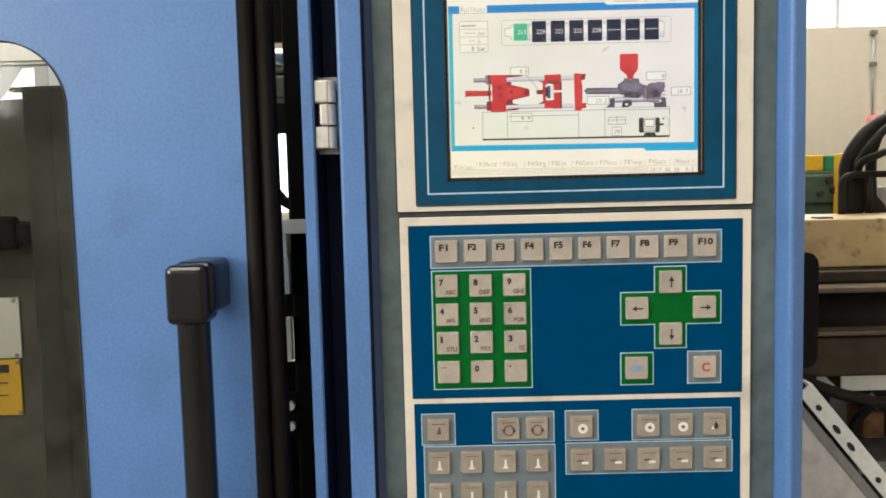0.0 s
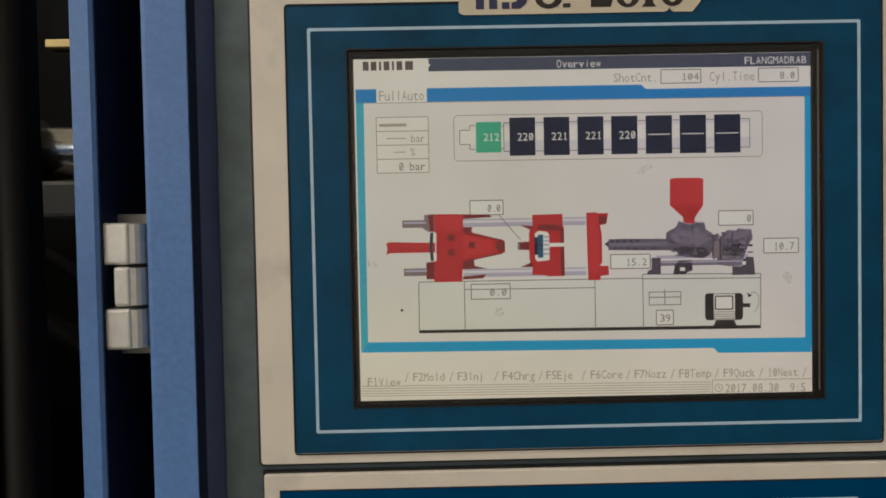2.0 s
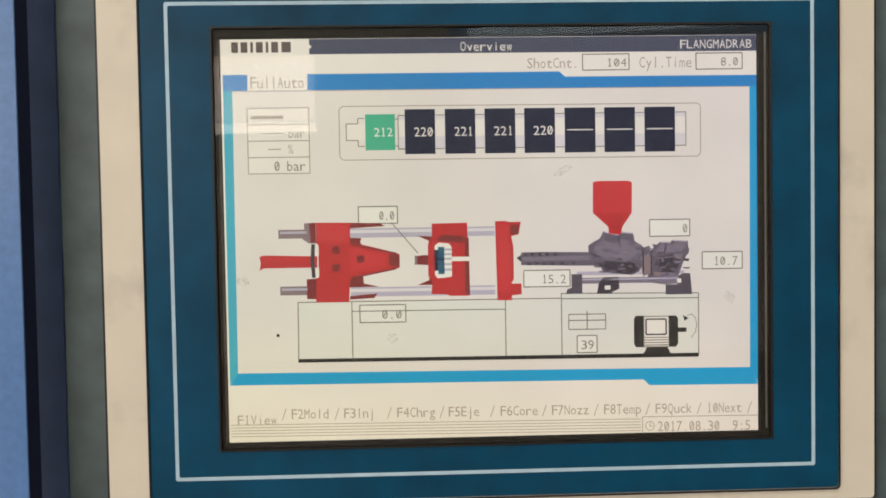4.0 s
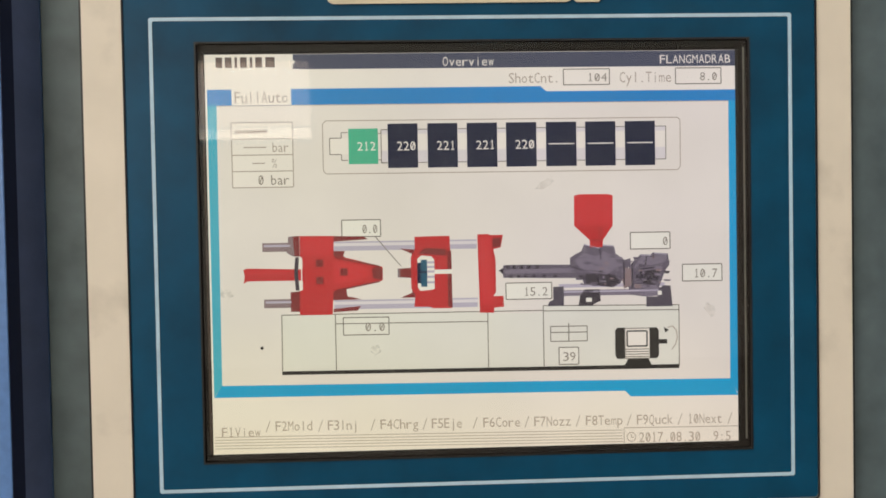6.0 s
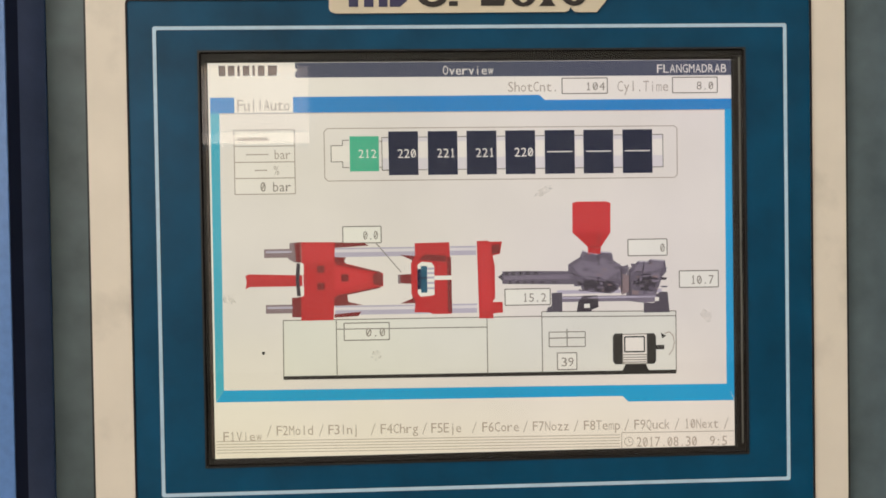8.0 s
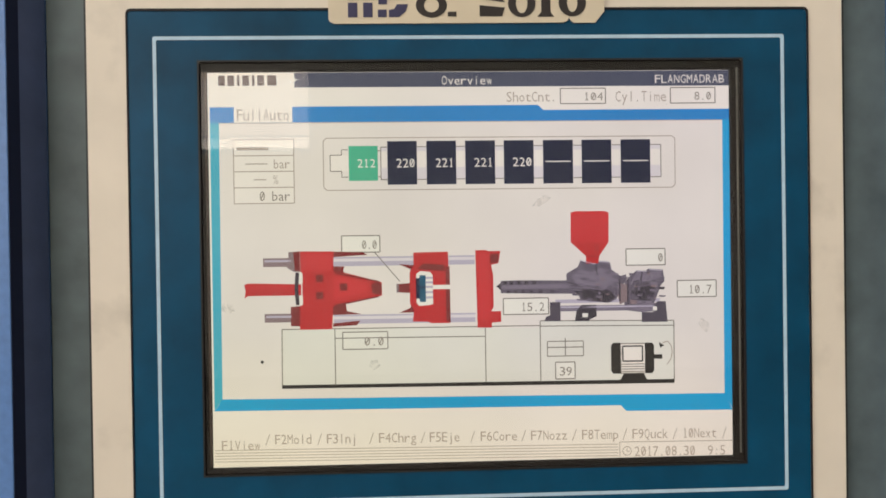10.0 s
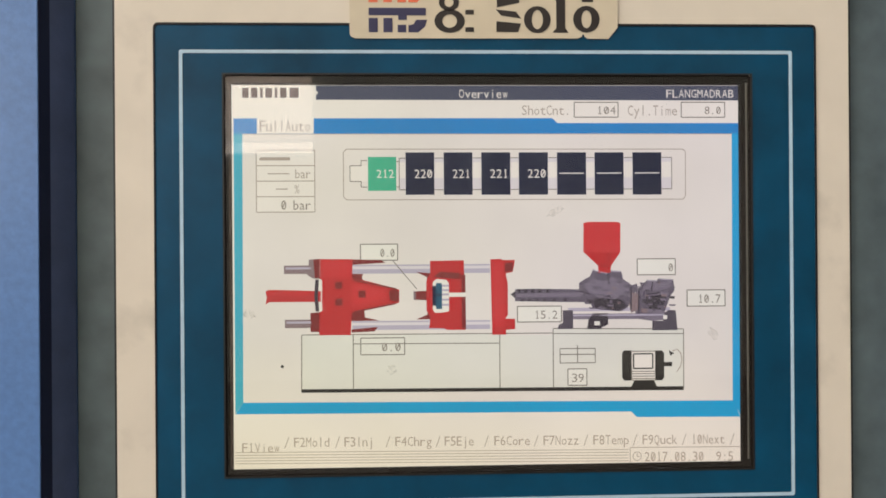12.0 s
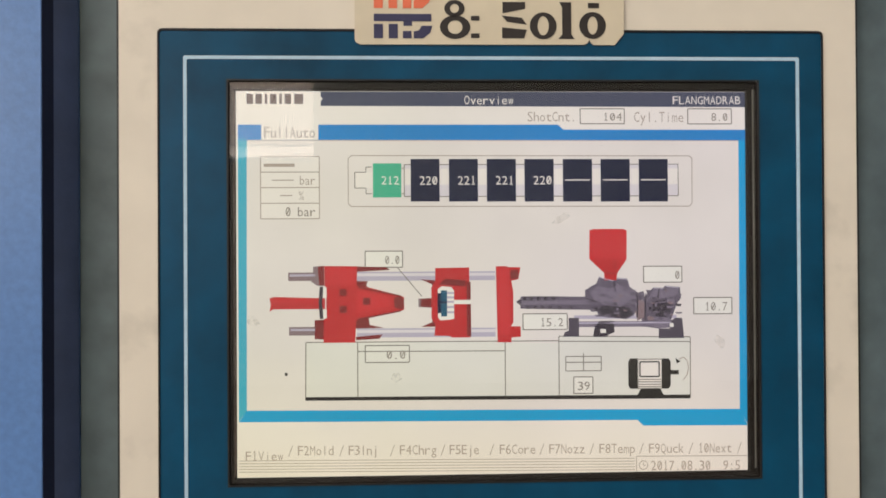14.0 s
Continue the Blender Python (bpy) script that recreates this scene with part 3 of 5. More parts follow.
def ui_text(name, text, u0, v0, u1, v1, layer, material):
    """Words on the display, every letter in a cell of the same width, noughts struck through."""
    cell = (u1 - u0) / len(text)
    bm = bmesh.new()
    y = LCD_Y - 0.00010 * layer

    def put(u, v):
        return bm.verts.new((ux(u), y, uz(u, v)))

    for k, ch in enumerate(text):
        if ch == " ":
            continue
        if ch == "-":
            a, b = u0 + k * cell, u0 + (k + 1) * cell
            vm = (v0 + v1) / 2
            bm.faces.new([put(*p) for p in ((a, vm - 0.7), (b, vm - 0.7), (b, vm + 0.7), (a, vm + 0.7))])
            continue
        if ch == "1":
            m, t0 = u0 + (k + 0.5) * cell, 0.075 * cell
            for quad in (((m - t0, v0), (m + t0, v0), (m + t0, v1), (m - t0, v1)), ((m - 0.24 * cell, v1 - 1.2), (m - t0, v1 - 1.2), (m - t0, v1), (m - 0.24 * cell, v1)), ((m + t0, v1 - 1.2), (m + 0.24 * cell, v1 - 1.2), (m + 0.24 * cell, v1), (m + t0, v1)), ((m - 0.22 * cell, v0 + 2.6), (m - t0, v0), (m - t0, v0 + 1.6), (m - 0.22 * cell, v0 + 3.6))):
                bm.faces.new([put(*p) for p in quad])
            continue
        places, faces = glyph_shape(ch)
        left, right = min(p[0] for p in places), max(p[0] for p in places)
        wide = 0.84 * cell if ch not in "iIl" else 0.17 * cell
        if ch == "j":
            wide = 0.34 * cell
        if ch in ".:":
            wide = 0.24 * cell
        scale = (v1 - v0) / 0.70
        off = u0 + (k + 0.5) * cell - wide / 2
        verts = [put(off + (x - left) / max(right - left, 1e-6) * wide, v1 - z * scale) for x, z in places]
        for f in faces:
            bm.faces.new([verts[n] for n in f])
        if ch == "0":
            a, b = off + 0.12 * wide, off + 0.88 * wide
            bm.faces.new([put(*p) for p in ((a, v1 - 0.16 * (v1 - v0)), (a + 0.18 * wide, v1 - 0.10 * (v1 - v0)), (b, v0 + 0.16 * (v1 - v0)), (b - 0.18 * wide, v0 + 0.10 * (v1 - v0)))])
    ob = part(name, bm, material)
    ob.parent = screen
    return ob


def value_box(u0, v0, u1, v1, text, t0, t1, fill=UI_PALE, ink=UI_INK):
    ui_box("value_field", u0, v0, u1, v1, 3, fill)
    ui_frame("value_frame", u0, v0, u1, v1, 4, UI_LINE, 1.3)
    if text:
        ui_text("value_text", text, t0, v0 + 0.27 * (v1 - v0), t1, v1 - 0.2 * (v1 - v0), 5, ink)


# header
ui("title_bar", [(104.5, 0.5), (640.5, 0.5), (640.5, 19.5), (104.5, 18.5), (104.5, 12), (108, 9.5), (104.5, 7)], 1, UI_HEADER)
# maker's mark as plain upright shapes
for u0, u1 in ((13, 21), (24, 32), (35.5, 38.5), (42, 50), (53.5, 56.5), (60, 68), (72, 83)):
    ui_box("maker_mark", u0, 3.6, u1, 16.0, 2, UI_MARK)
ui_text("title_text", "Overview", 283, 5.0, 346, 16.5, 2, UI_WHITE)
ui_text("mould_name", "FLANGMADRAB", 547, 5.5, 635, 16.0, 2, UI_WHITE)
ui_text("counter_text", "ShotCnt.", 362.5, 25.5, 425, 38.0, 2, UI_FAINT)
ui_text("timer_text", "Cyl.Time", 497.5, 25.5, 562, 38.8, 2, UI_FAINT)
value_box(429.5, 22, 485.5, 41, "104", 458, 483, UI_WHITE)
value_box(566.5, 22, 622.5, 41.3, "8.0", 596, 618, UI_WHITE)
# coloured border of the work area
ui("band_upper", [(2, 42), (401.5, 42), (408.5, 48.3), (640.5, 48.6), (640.5, 62), (2, 61)], 1, UI_BLUE)
ui("band_left", [(2, 61), (13, 61), (12, 399), (2, 413)], 1, UI_TEAL)
ui("band_right", [(631.5, 62), (640.5, 62), (640.5, 420), (630.5, 402)], 1, UI_CYAN)
ui("band_lower", [(2, 413.5), (12, 399), (630.5, 401), (640.5, 421.5), (507, 421.0), (500, 414.0)], 1, UI_CYAN)
ui("work_area", [(13, 62), (631.5, 62.8), (630.5, 401.0), (12, 399)], 2, UI_PANEL)
ui_lines("band_edge", [(13, 61.8, 631, 62.6)], 3, UI_FAINT, 1.0)
ui_box("mode_tab", 31, 40.5, 101.5, 61.0, 2, UI_WHITE)
ui_text("mode_text", "FullAuto", 34, 44.5, 98, 58.5, 3, UI_FAINT)
# pressure and speed readings
ui_box("reading_field", 30, 82, 102.5, 160, 3, UI_WHITE)
ui_lines("reading_frame", [(30, v, 102.5, v) for v in (82.0, 101.6, 121.0, 140.6, 160.0)] + [(30, 82, 30, 160), (102.5, 82, 102.5, 160)], 4, UI_FAINT, 1.3)
ui_lines("reading_bar", [(34, 93, 72, 93)], 4, UI_FAINT, 4.0)
ui_text("reading_text", "---- bar", 44, 106, 98, 117.5, 4, UI_FAINT)
ui_text("reading_text", "-- %", 54, 125.5, 84, 136.5, 4, UI_FAINT)
ui_text("reading_text", "0 bar", 60, 145.0, 98, 157, 4, UI_INK)
# heated barrel
ui_lines("barrel_frame", [(142, 81, 568, 82), (571.5, 85, 571.3, 142), (568, 146, 142, 145), (138.2, 141, 138.2, 85), (138.2, 85, 142, 81), (568, 82, 571.5, 85), (571.3, 142, 568, 146), (142, 145, 138.2, 141)], 3, UI_FAINT, 1.2)
ui_box("barrel_nozzle", 146.4, 102, 169, 121.8, 3, UI_WHITE)
ui_lines("barrel_outline", [(146.4, 102, 160.3, 102), (146.4, 102, 146.4, 121.8), (146.4, 121.8, 160.3, 121.8), (160.3, 102, 160.3, 95.5), (160.3, 95.5, 168, 95.5), (160.3, 121.8, 160.3, 129), (160.3, 129, 168, 129), (204, 97, 208, 97), (208, 97, 208, 92.7), (208, 92.7, 216, 92.7), (204, 129, 208, 129), (208, 129, 208, 132.5), (208, 132.5, 216, 132.5)], 4, UI_LINE, 1.1)
ui_box("barrel_tube", 208, 92.7, 553.5, 132.7, 3, UI_TIE_LIT)
ui_box("barrel_shine", 208, 98, 553.5, 118, 4, UI_WHITE)
ui_frame("barrel_edge", 208, 92.6, 553.5, 132.8, 5, UI_LINE, 1.1)
ui_box("heater_zone", 169, 91, 204.3, 133.8, 6, UI_GREEN)
ui_text("zone_text", "212", 179, 107, 202, 117.5, 7, UI_PALE)
for k, (u0, u1, txt) in enumerate(((216, 252, "220"), (263.8, 300, "221"), (311.2, 347.8, "221"), (358.6, 395.4, "220"), (407, 444, ""), (454.8, 491.8, ""), (503.3, 540.2, ""))):
    ui_box("heater_zone", u0, 85.5 + 0.1 * k, u1, 139 + 0.17 * k, 6, UI_NAVY)
    if txt:
        ui_text("zone_text", txt, u0 + 10.5, 107, u1 - 2.0, 118, 7, UI_WHITE)
    else:
        ui_lines("zone_dash", [(u0 + 3, 112.5, u1 - 3, 112.5)], 7, UI_WHITE, 1.4)
# machine bed
ui("machine_bed", [(85, 314.5), (321, 314.5), (321, 317), (400.7, 317), (400.7, 309), (567.5, 310.5), (567.5, 385), (84, 384.5)], 3, UI_BASE)
ui_lines("bed_outline", [(85, 314.5, 400.7, 314.5), (85, 314.5, 84.5, 384), (149, 314.5, 149, 384), (149, 326.2, 333, 326.6), (333, 314.5, 333, 384), (400.7, 308.8, 400.7, 384), (400.7, 308.8, 567.5, 310.6), (400.7, 315.2, 567.5, 316.6), (567.5, 310.6, 567.2, 385)], 4, UI_LINE, 1.2)
ui("bed_foot", [(84, 382.6), (567.2, 382.6), (567.2, 387.4), (84, 387.0)], 4, UI_BLACK)
# clamping side: ram, tie bars, rear plate, toggle, moving plate, fixed plate
for v0, u0 in ((227.2, 63.5), (295.2, 64.3)):
    ui_box("tie_bar", u0, v0, 97, v0 + 10.6, 4, UI_MAUVE)
    ui_box("tie_bar_shine", u0 + 2, v0 + 2.2, 97, v0 + 5.0, 5, UI_TIE)
for v0 in (226.8, 297.5):
    ui_box("tie_bar", 148, v0, 321, v0 + 11.3, 4, UI_TIE)
    ui_box("tie_bar_shine", 148, v0 + 2.0, 321, v0 + 5.6, 5, UI_TIE_LIT)
ui("ram", [(40.4, 259.5), (45, 257.5), (109, 259.5), (109, 273), (45, 273), (40.4, 276), (42, 267)], 4, UI_RED)
ui_box("ram_shine", 44, 261, 95, 264.5, 5, UI_RED2)
ui("lock_nut", [(94.3, 220), (108, 219), (108, 244), (100, 244), (92, 239), (94, 233)], 5, UI_MAUVE)
ui("lock_nut", [(96, 287), (108, 286), (108, 311), (96, 310.5)], 5, UI_DARKRED)
ui("lock_nut_face", [(100, 220), (108, 219), (108, 244), (102, 243)], 6, UI_DARKRED)
ui("cylinder_flange", [(102.5, 245), (107, 245), (105.5, 265), (107, 285), (102.5, 285), (100.8, 265)], 6, UI_STEEL3)
ui("gap", [(106.5, 246), (111, 246), (111, 258.5), (106.5, 258.5)], 6, UI_PALE)
ui("gap", [(106.5, 273.5), (111, 273.5), (111, 285), (106.5, 285)], 6, UI_PALE)
ui("plate_shade", [(148, 220), (184, 221), (190, 224.5), (148, 226.8)], 5, UI_DARKRED)
ui("plate_shade", [(147, 238), (162, 238.5), (160, 244), (166, 249), (147, 247)], 5, UI_DARKRED)
ui("plate_shade", [(147, 284), (163, 284), (164, 293), (182, 297), (147, 297.5)], 5, UI_DARKRED)
ui("plate_shade", [(147, 308), (180, 305), (176, 310.5), (147, 312)], 5, UI_DARKRED)
ui("rear_plate", [(108.3, 219.3), (149, 219.8), (148.2, 245), (149, 250), (149, 280), (147.5, 286), (146, 315), (106.8, 315), (107.5, 286), (110.5, 284), (110.5, 246), (108.3, 244)], 6, UI_RED)
ui_box("rear_plate_lit", 111, 222, 146, 243, 7, UI_RED2)
ui("toggle", [(146, 244), (166, 247), (200, 256), (207, 258.5), (207, 274.5), (197, 277), (166, 284), (146, 287)], 7, UI_RED)
ui("toggle_lit", [(148, 250), (190, 259), (190, 270), (148, 279)], 8, UI_RED2)
ui_lines("toggle_edge", [(150, 246, 203, 257.5), (150, 286, 203, 275.5)], 8, UI_DARKRED, 2.2)
for u, v in ((131.5, 252.5), (131.5, 273.5), (160.5, 263.5)):
    ui_box("bolt", u - 4.5, v - 4.5, u + 4.5, v + 4.5, 9, UI_DARKRED)
ui("toggle_pin", [(194, 260), (203, 257), (207, 262), (206, 274), (195, 272)], 9, UI_DARKRED)
ui("crosshead", [(224.8, 261), (240, 260), (250, 262), (250, 270), (240, 272), (224.8, 271)], 6, UI_DARKRED)
ui_box("crosshead_edge", 224.8, 260.5, 228.0, 271.5, 7, UI_MAUVE)
ui("moving_plate_arm", [(228, 236.5), (246, 238), (246, 296), (228, 296), (242, 290), (244, 266), (242, 243)], 6, UI_DARKRED)
ui("moving_plate", [(245.9, 222.5), (288.3, 222), (289.5, 309.5), (266, 309.5), (264, 307.5), (244.3, 307), (246, 293), (241, 285), (241, 247), (246, 239)], 7, UI_RED)
ui("moving_plate_edge", [(285, 240), (290, 240), (290.5, 309), (285, 307)], 8, UI_DARKRED)
ui("moving_plate_top", [(258, 236), (284, 238), (284, 246), (250, 243)], 8, UI_DARKRED)
ui("ejector_window", [(249, 249), (254, 245.2), (266, 246.5), (269.3, 251), (269.3, 286), (264, 287.2), (252, 288), (249, 284)], 9, UI_PALE)
ui_box("ejector_block", 248.5, 254, 253.0, 279, 10, UI_NAVY)
ui_box("ejector_block", 253.0, 250.5, 260.5, 283, 11, UI_TEAL_DARK)
ui_box("ejector_gap", 253.0, 264.0, 260.5, 266.5, 12, UI_NAVY)
for v in (252.5, 258, 263.5, 270, 276.5):
    ui_box("ejector_pin", 259, v, 269.3, v + 2.6, 10, UI_TIE)
ui_box("ejector_rod", 269.3, 262.6, 290.4, 267.8, 10, UI_PALE)
ui("fixed_plate", [(321.8, 221), (335, 220.5), (337, 222), (352.8, 222), (350, 237), (341, 239), (343.5, 252), (343.5, 291), (340, 296), (352.5, 296), (352.8, 309), (341, 310), (341, 316), (323.5, 315.8)], 6, UI_RED)
ui("fixed_plate_lit", [(324, 224), (338, 224), (340, 306), (325.5, 306)], 7, UI_RED2)
ui("fixed_plate_nut", [(340, 226), (350, 225), (350, 236), (340, 237)], 8, UI_DARKRED)
# injection side
ui("nozzle", [(347, 265.4), (353, 261.5), (353, 270.5)], 5, UI_STEEL3)
ui("barrel", [(352.8, 258.8), (376, 258.6), (451, 259.9), (451, 276), (410, 275.5), (352.5, 274)], 5, UI_STEEL)
ui("barrel_lit", [(354, 264.5), (451, 263.5), (451, 269), (354, 269)], 6, UI_STEEL2)
ui_lines("barrel_band", [(u, 259, u, 263.5) for u in (358, 366, 375, 384, 394)] + [(u, 271, u, 274.5) for u in (362, 371, 380, 390, 402, 416)], 7, UI_STEEL3, 4.0)
ui("injection_unit", [(434, 251.5), (441, 247), (448, 243.5), (452, 234.5), (458, 237), (470, 239.5), (474, 236), (487.7, 237.2), (490, 247), (501.3, 255), (508, 253), (509, 259), (501, 272), (496, 283), (486, 288), (451, 284), (448, 276), (438, 272), (434, 262)], 6, UI_STEEL)
ui("injection_unit_lit", [(440, 254), (452, 246), (466, 250), (476, 244), (488, 250), (494, 262), (480, 272), (462, 266), (446, 264)], 7, UI_STEEL2)
ui("injection_unit_shade", [(452, 274), (470, 268), (490, 274), (494, 282), (484, 287), (454, 283)], 7, UI_STEEL3)
ui("drive", [(506.7, 262), (513, 256), (520.9, 248.5), (533, 249), (536, 246.5), (554.4, 248), (556, 262), (551, 268), (548, 276), (542.6, 290), (530, 292), (527, 300), (506, 297), (505, 276)], 6, UI_STEEL)
ui("drive_lit", [(522, 251), (552, 250), (552, 258), (532, 262), (514, 262)], 7, UI_STEEL2)
ui("drive_shade", [(520, 266), (536, 264), (546, 272), (538, 286), (518, 284)], 7, UI_STEEL3)
ui("coupling", [(500, 264), (509, 266), (509, 286), (500, 290), (497, 278)], 7, UI_MAUVE)
ui_box("guide_rail", 420, 283, 550, 287.5, 5, UI_TIE)
ui_box("guide_rail", 424, 290.5, 548, 297.5, 6, UI_STEEL2)
ui_box("guide_rail_lit", 426, 291.5, 546, 293.5, 7, UI_TIE)
ui("support_block", [(406, 309.5), (408, 304), (413, 302), (413, 286), (426, 286), (426, 309.5)], 7, UI_STEEL5)
ui("support_block", [(443.6, 310), (446, 297), (452, 290), (470, 290), (471, 304), (462, 308), (462, 310)], 7, UI_STEEL3)
ui("support_block", [(520, 291), (536, 288), (552, 290), (552, 298), (528, 300), (518, 297)], 7, UI_STEEL2)
ui("support_block", [(527, 312), (527, 300), (541, 300), (543, 290), (548, 286.6), (557, 287), (559.3, 312)], 8, UI_STEEL5)
ui_box("support_hole", 453, 300, 460, 305, 9, UI_PALE)
ui_box("support_hole", 541, 293, 546, 298, 9, UI_PALE)
for k in range(110):
    u, v = random.uniform(438, 554), random.uniform(246, 292)
    if (u < 500 and v < 284) or (u > 508 and 250 < v < 288):
        a, b = random.uniform(1.0, 5.0), random.uniform(0.7, 2.6)
        ui("casting_detail", [(u - a, v - b), (u + a, v - b * 0.6), (u + a * 0.7, v + b), (u - a * 0.8, v + b * 0.8)], 8, random.choice((UI_STEEL2, UI_STEEL3, UI_STEEL, UI_STEEL2, UI_STEEL, UI_MAUVE)))
ui_lines("casting_rib", [(441, 256, 450, 247), (452, 238, 452, 250), (458, 252, 486, 248), (462, 258, 494, 262), (455, 268, 480, 272), (488, 240, 490, 252), (516, 257, 534, 252), (522, 268, 540, 266), (538, 250, 538, 262), (546, 250, 546, 270)], 9, UI_STEEL2, 1.4)
ui_lines("casting_gap", [(436, 262, 448, 266), (470, 240, 472, 252), (500, 257, 500, 286), (510, 258, 510, 290), (528, 250, 526, 262), (446, 276, 494, 280), (514, 276, 542, 280)], 9, UI_STEEL3, 1.6)
ui_lines("casting_rim", [(452, 235.5, 470, 240), (474, 237, 487, 238), (521, 249.5, 534, 250), (537, 247.5, 553, 249)], 9, UI_TIE, 1.0)
# hopper
ui("hopper", [(440, 176), (446, 174.4), (482, 174.6), (487.2, 176.5), (486.7, 213), (474.8, 230.2), (473.8, 239), (458.5, 239), (458.3, 230), (439.6, 212.4)], 8, UI_RED2)
ui("hopper_cone", [(440, 212.4), (486.7, 213), (474.8, 230.2), (473.8, 239), (458.5, 239), (458.3, 230)], 9, UI_RED)
ui_lines("hopper_seam", [(472, 214, 472, 227), (459, 230, 474, 230.5)], 10, UI_DARKRED, 1.2)
# readings on the machine
value_box(158.8, 201, 205.3, 221.3, "0.0", 183, 202)
value_box(158.4, 319, 213.2, 340, "0.0", 184, 209)
value_box(355.6, 280.6, 411.4, 300.4, "15.2", 377, 407)
value_box(508.6, 221.8, 557.4, 242, "0", 548, 555)
value_box(572.3, 261.6, 621.2, 282, "10.7", 586, 616)
value_box(419.2, 359.8, 443.3, 380.4, "39", 423.5, 440)
ui_lines("leader_line", [(198.4, 221, 229, 257.6)], 9, UI_LINE, 1.1)
# cooler sign, motor sign, turning arrow
ui_frame("cooler_sign", 409.3, 334.2, 454.1, 352.3, 4, UI_LINE, 1.2)
ui_lines("cooler_lines", [(409.3, 341.5, 454.1, 341.5), (431.5, 330.3, 431.5, 352.3)], 5, UI_LINE, 1.3)
ui("motor_end", [(491, 337.2), (501, 337.2), (501, 375), (491, 375), (488.3, 371), (488.3, 341)], 4, UI_BLACK)
ui("motor_end", [(530.5, 337.5), (539.5, 337.5), (542.2, 341), (542.2, 371), (539.5, 375), (530.5, 375)], 4, UI_BLACK)
ui_box("motor_body", 500, 337.5, 531, 375, 4, UI_WHITE)
ui_lines("motor_fin", [(500, v, 531, v) for v in (338.2, 363.5, 366.5, 369.5, 372.5, 374.6)], 5, UI_LINE, 1.2)
ui_frame("motor_plate", 503, 341.5, 527.5, 359.8, 5, UI_BLACK, 1.8)
ui("motor_foot", [(504, 375), (529, 375), (533, 383), (499.5, 383)], 5, UI_BLACK)
ui_box("motor_shaft", 542, 352.0, 552.4, 357.4, 5, UI_BLACK)
ui("arrow_head", [(548, 337), (555, 341), (550, 344)], 5, UI_BLACK)
ui_lines("turning_arrow", [(553, 338, 559, 336), (559, 336, 563.5, 341), (563.5, 341, 565, 349), (565, 349, 563, 358), (563, 358, 558, 364.5)], 5, UI_FAINT, 1.3)
ui("dead_spot", [(60.5 + 2.1 * math.cos(a * math.pi / 4), 354 + 2.1 * math.sin(a * math.pi / 4)) for a in range(8)], 3, UI_BLACK)
# function key row and foot lines
for txt, u0, u1, dv in (("F1View", 9.5, 57, 6.5), ("F2Mold", 73.8, 119, 0), ("F3Inj", 136.5, 174, 0), ("F4Chrg", 200, 247, 0), ("F5Eje", 262, 300, 0), ("F6Core", 324.7, 371, 0), ("F7Nozz", 387, 433, 0), ("F8Temp", 450.4, 497, 0), ("F9Quck", 513.4, 559, 0), ("10Next", 576.6, 620, 0)):
    ui_text("softkey_text", txt, u0, 443.0 + dv, u1, 455.0 + dv, 2, UI_FAINT)
ui_lines("softkey_slash", [(u, 456.5, u + 5, 442.5) for u in (63, 126, 189, 252, 313, 376, 439, 502, 565, 627)], 2, UI_FAINT, 1.0)
ui_lines("foot_line", [(2, v, 496, v) for v in (461.5, 465.0, 468.5, 472.0, 475.5)], 2, UI_FAINT, 0.9)
ui_text("date_text", "2017.08.30", 516, 464.5, 593, 476.5, 2, UI_FAINT)
ui_text("date_text", "9:5", 608, 464.5, 631, 476.5, 2, UI_FAINT)
ui_lines("clock_sign", [(507 + 5.5 * math.cos(a * math.pi / 5), 470 + 5.5 * math.sin(a * math.pi / 5), 507 + 5.5 * math.cos((a + 1) * math.pi / 5), 470 + 5.5 * math.sin((a + 1) * math.pi / 5)) for a in range(10)] + [(507, 466.5, 507, 470.5), (507, 470.5, 510, 470.5)], 2, UI_FAINT, 1.0)
ui_lines("date_frame", [(498, 459, 498, 478), (498, 459, 640, 459)], 2, UI_FAINT, 1.0)

glass = adopt(display, part("cover_glass", slab(-0.1078, 0.1098, 0.0002, 0.0004, 1.3690, 1.5325), GLASS, label="glossy clear cover glass"))
glass.visible_shadow = False



def dirt_film(name, colour, cover):
    """Thin dried dirt: a dull film with ragged, see-through cover."""
    m = bpy.data.materials.new(name)
    m.use_nodes = True
    t, n = m.node_tree, m.node_tree.nodes
    p = n["Principled BSDF"]
    p.inputs["Base Color"].default_value, p.inputs["Roughness"].default_value = (*colour, 1), 0.8
    geo, tex, span = n.new("ShaderNodeNewGeometry"), n.new("ShaderNodeTexNoise"), n.new("ShaderNodeMapRange")
    tex.inputs["Scale"].default_value, tex.inputs["Detail"].default_value = 420.0, 5.0
    span.inputs["From Min"].default_value, span.inputs["From Max"].default_value = 0.40, 0.68
    span.inputs["To Min"].default_value, span.inputs["To Max"].default_value = 0.0, cover
    socket(t, geo.outputs["Position"], tex.inputs["Vector"])
    socket(t, tex.outputs["Fac"], span.inputs["Value"])
    socket(t, span.outputs["Result"], p.inputs["Alpha"])
    return m


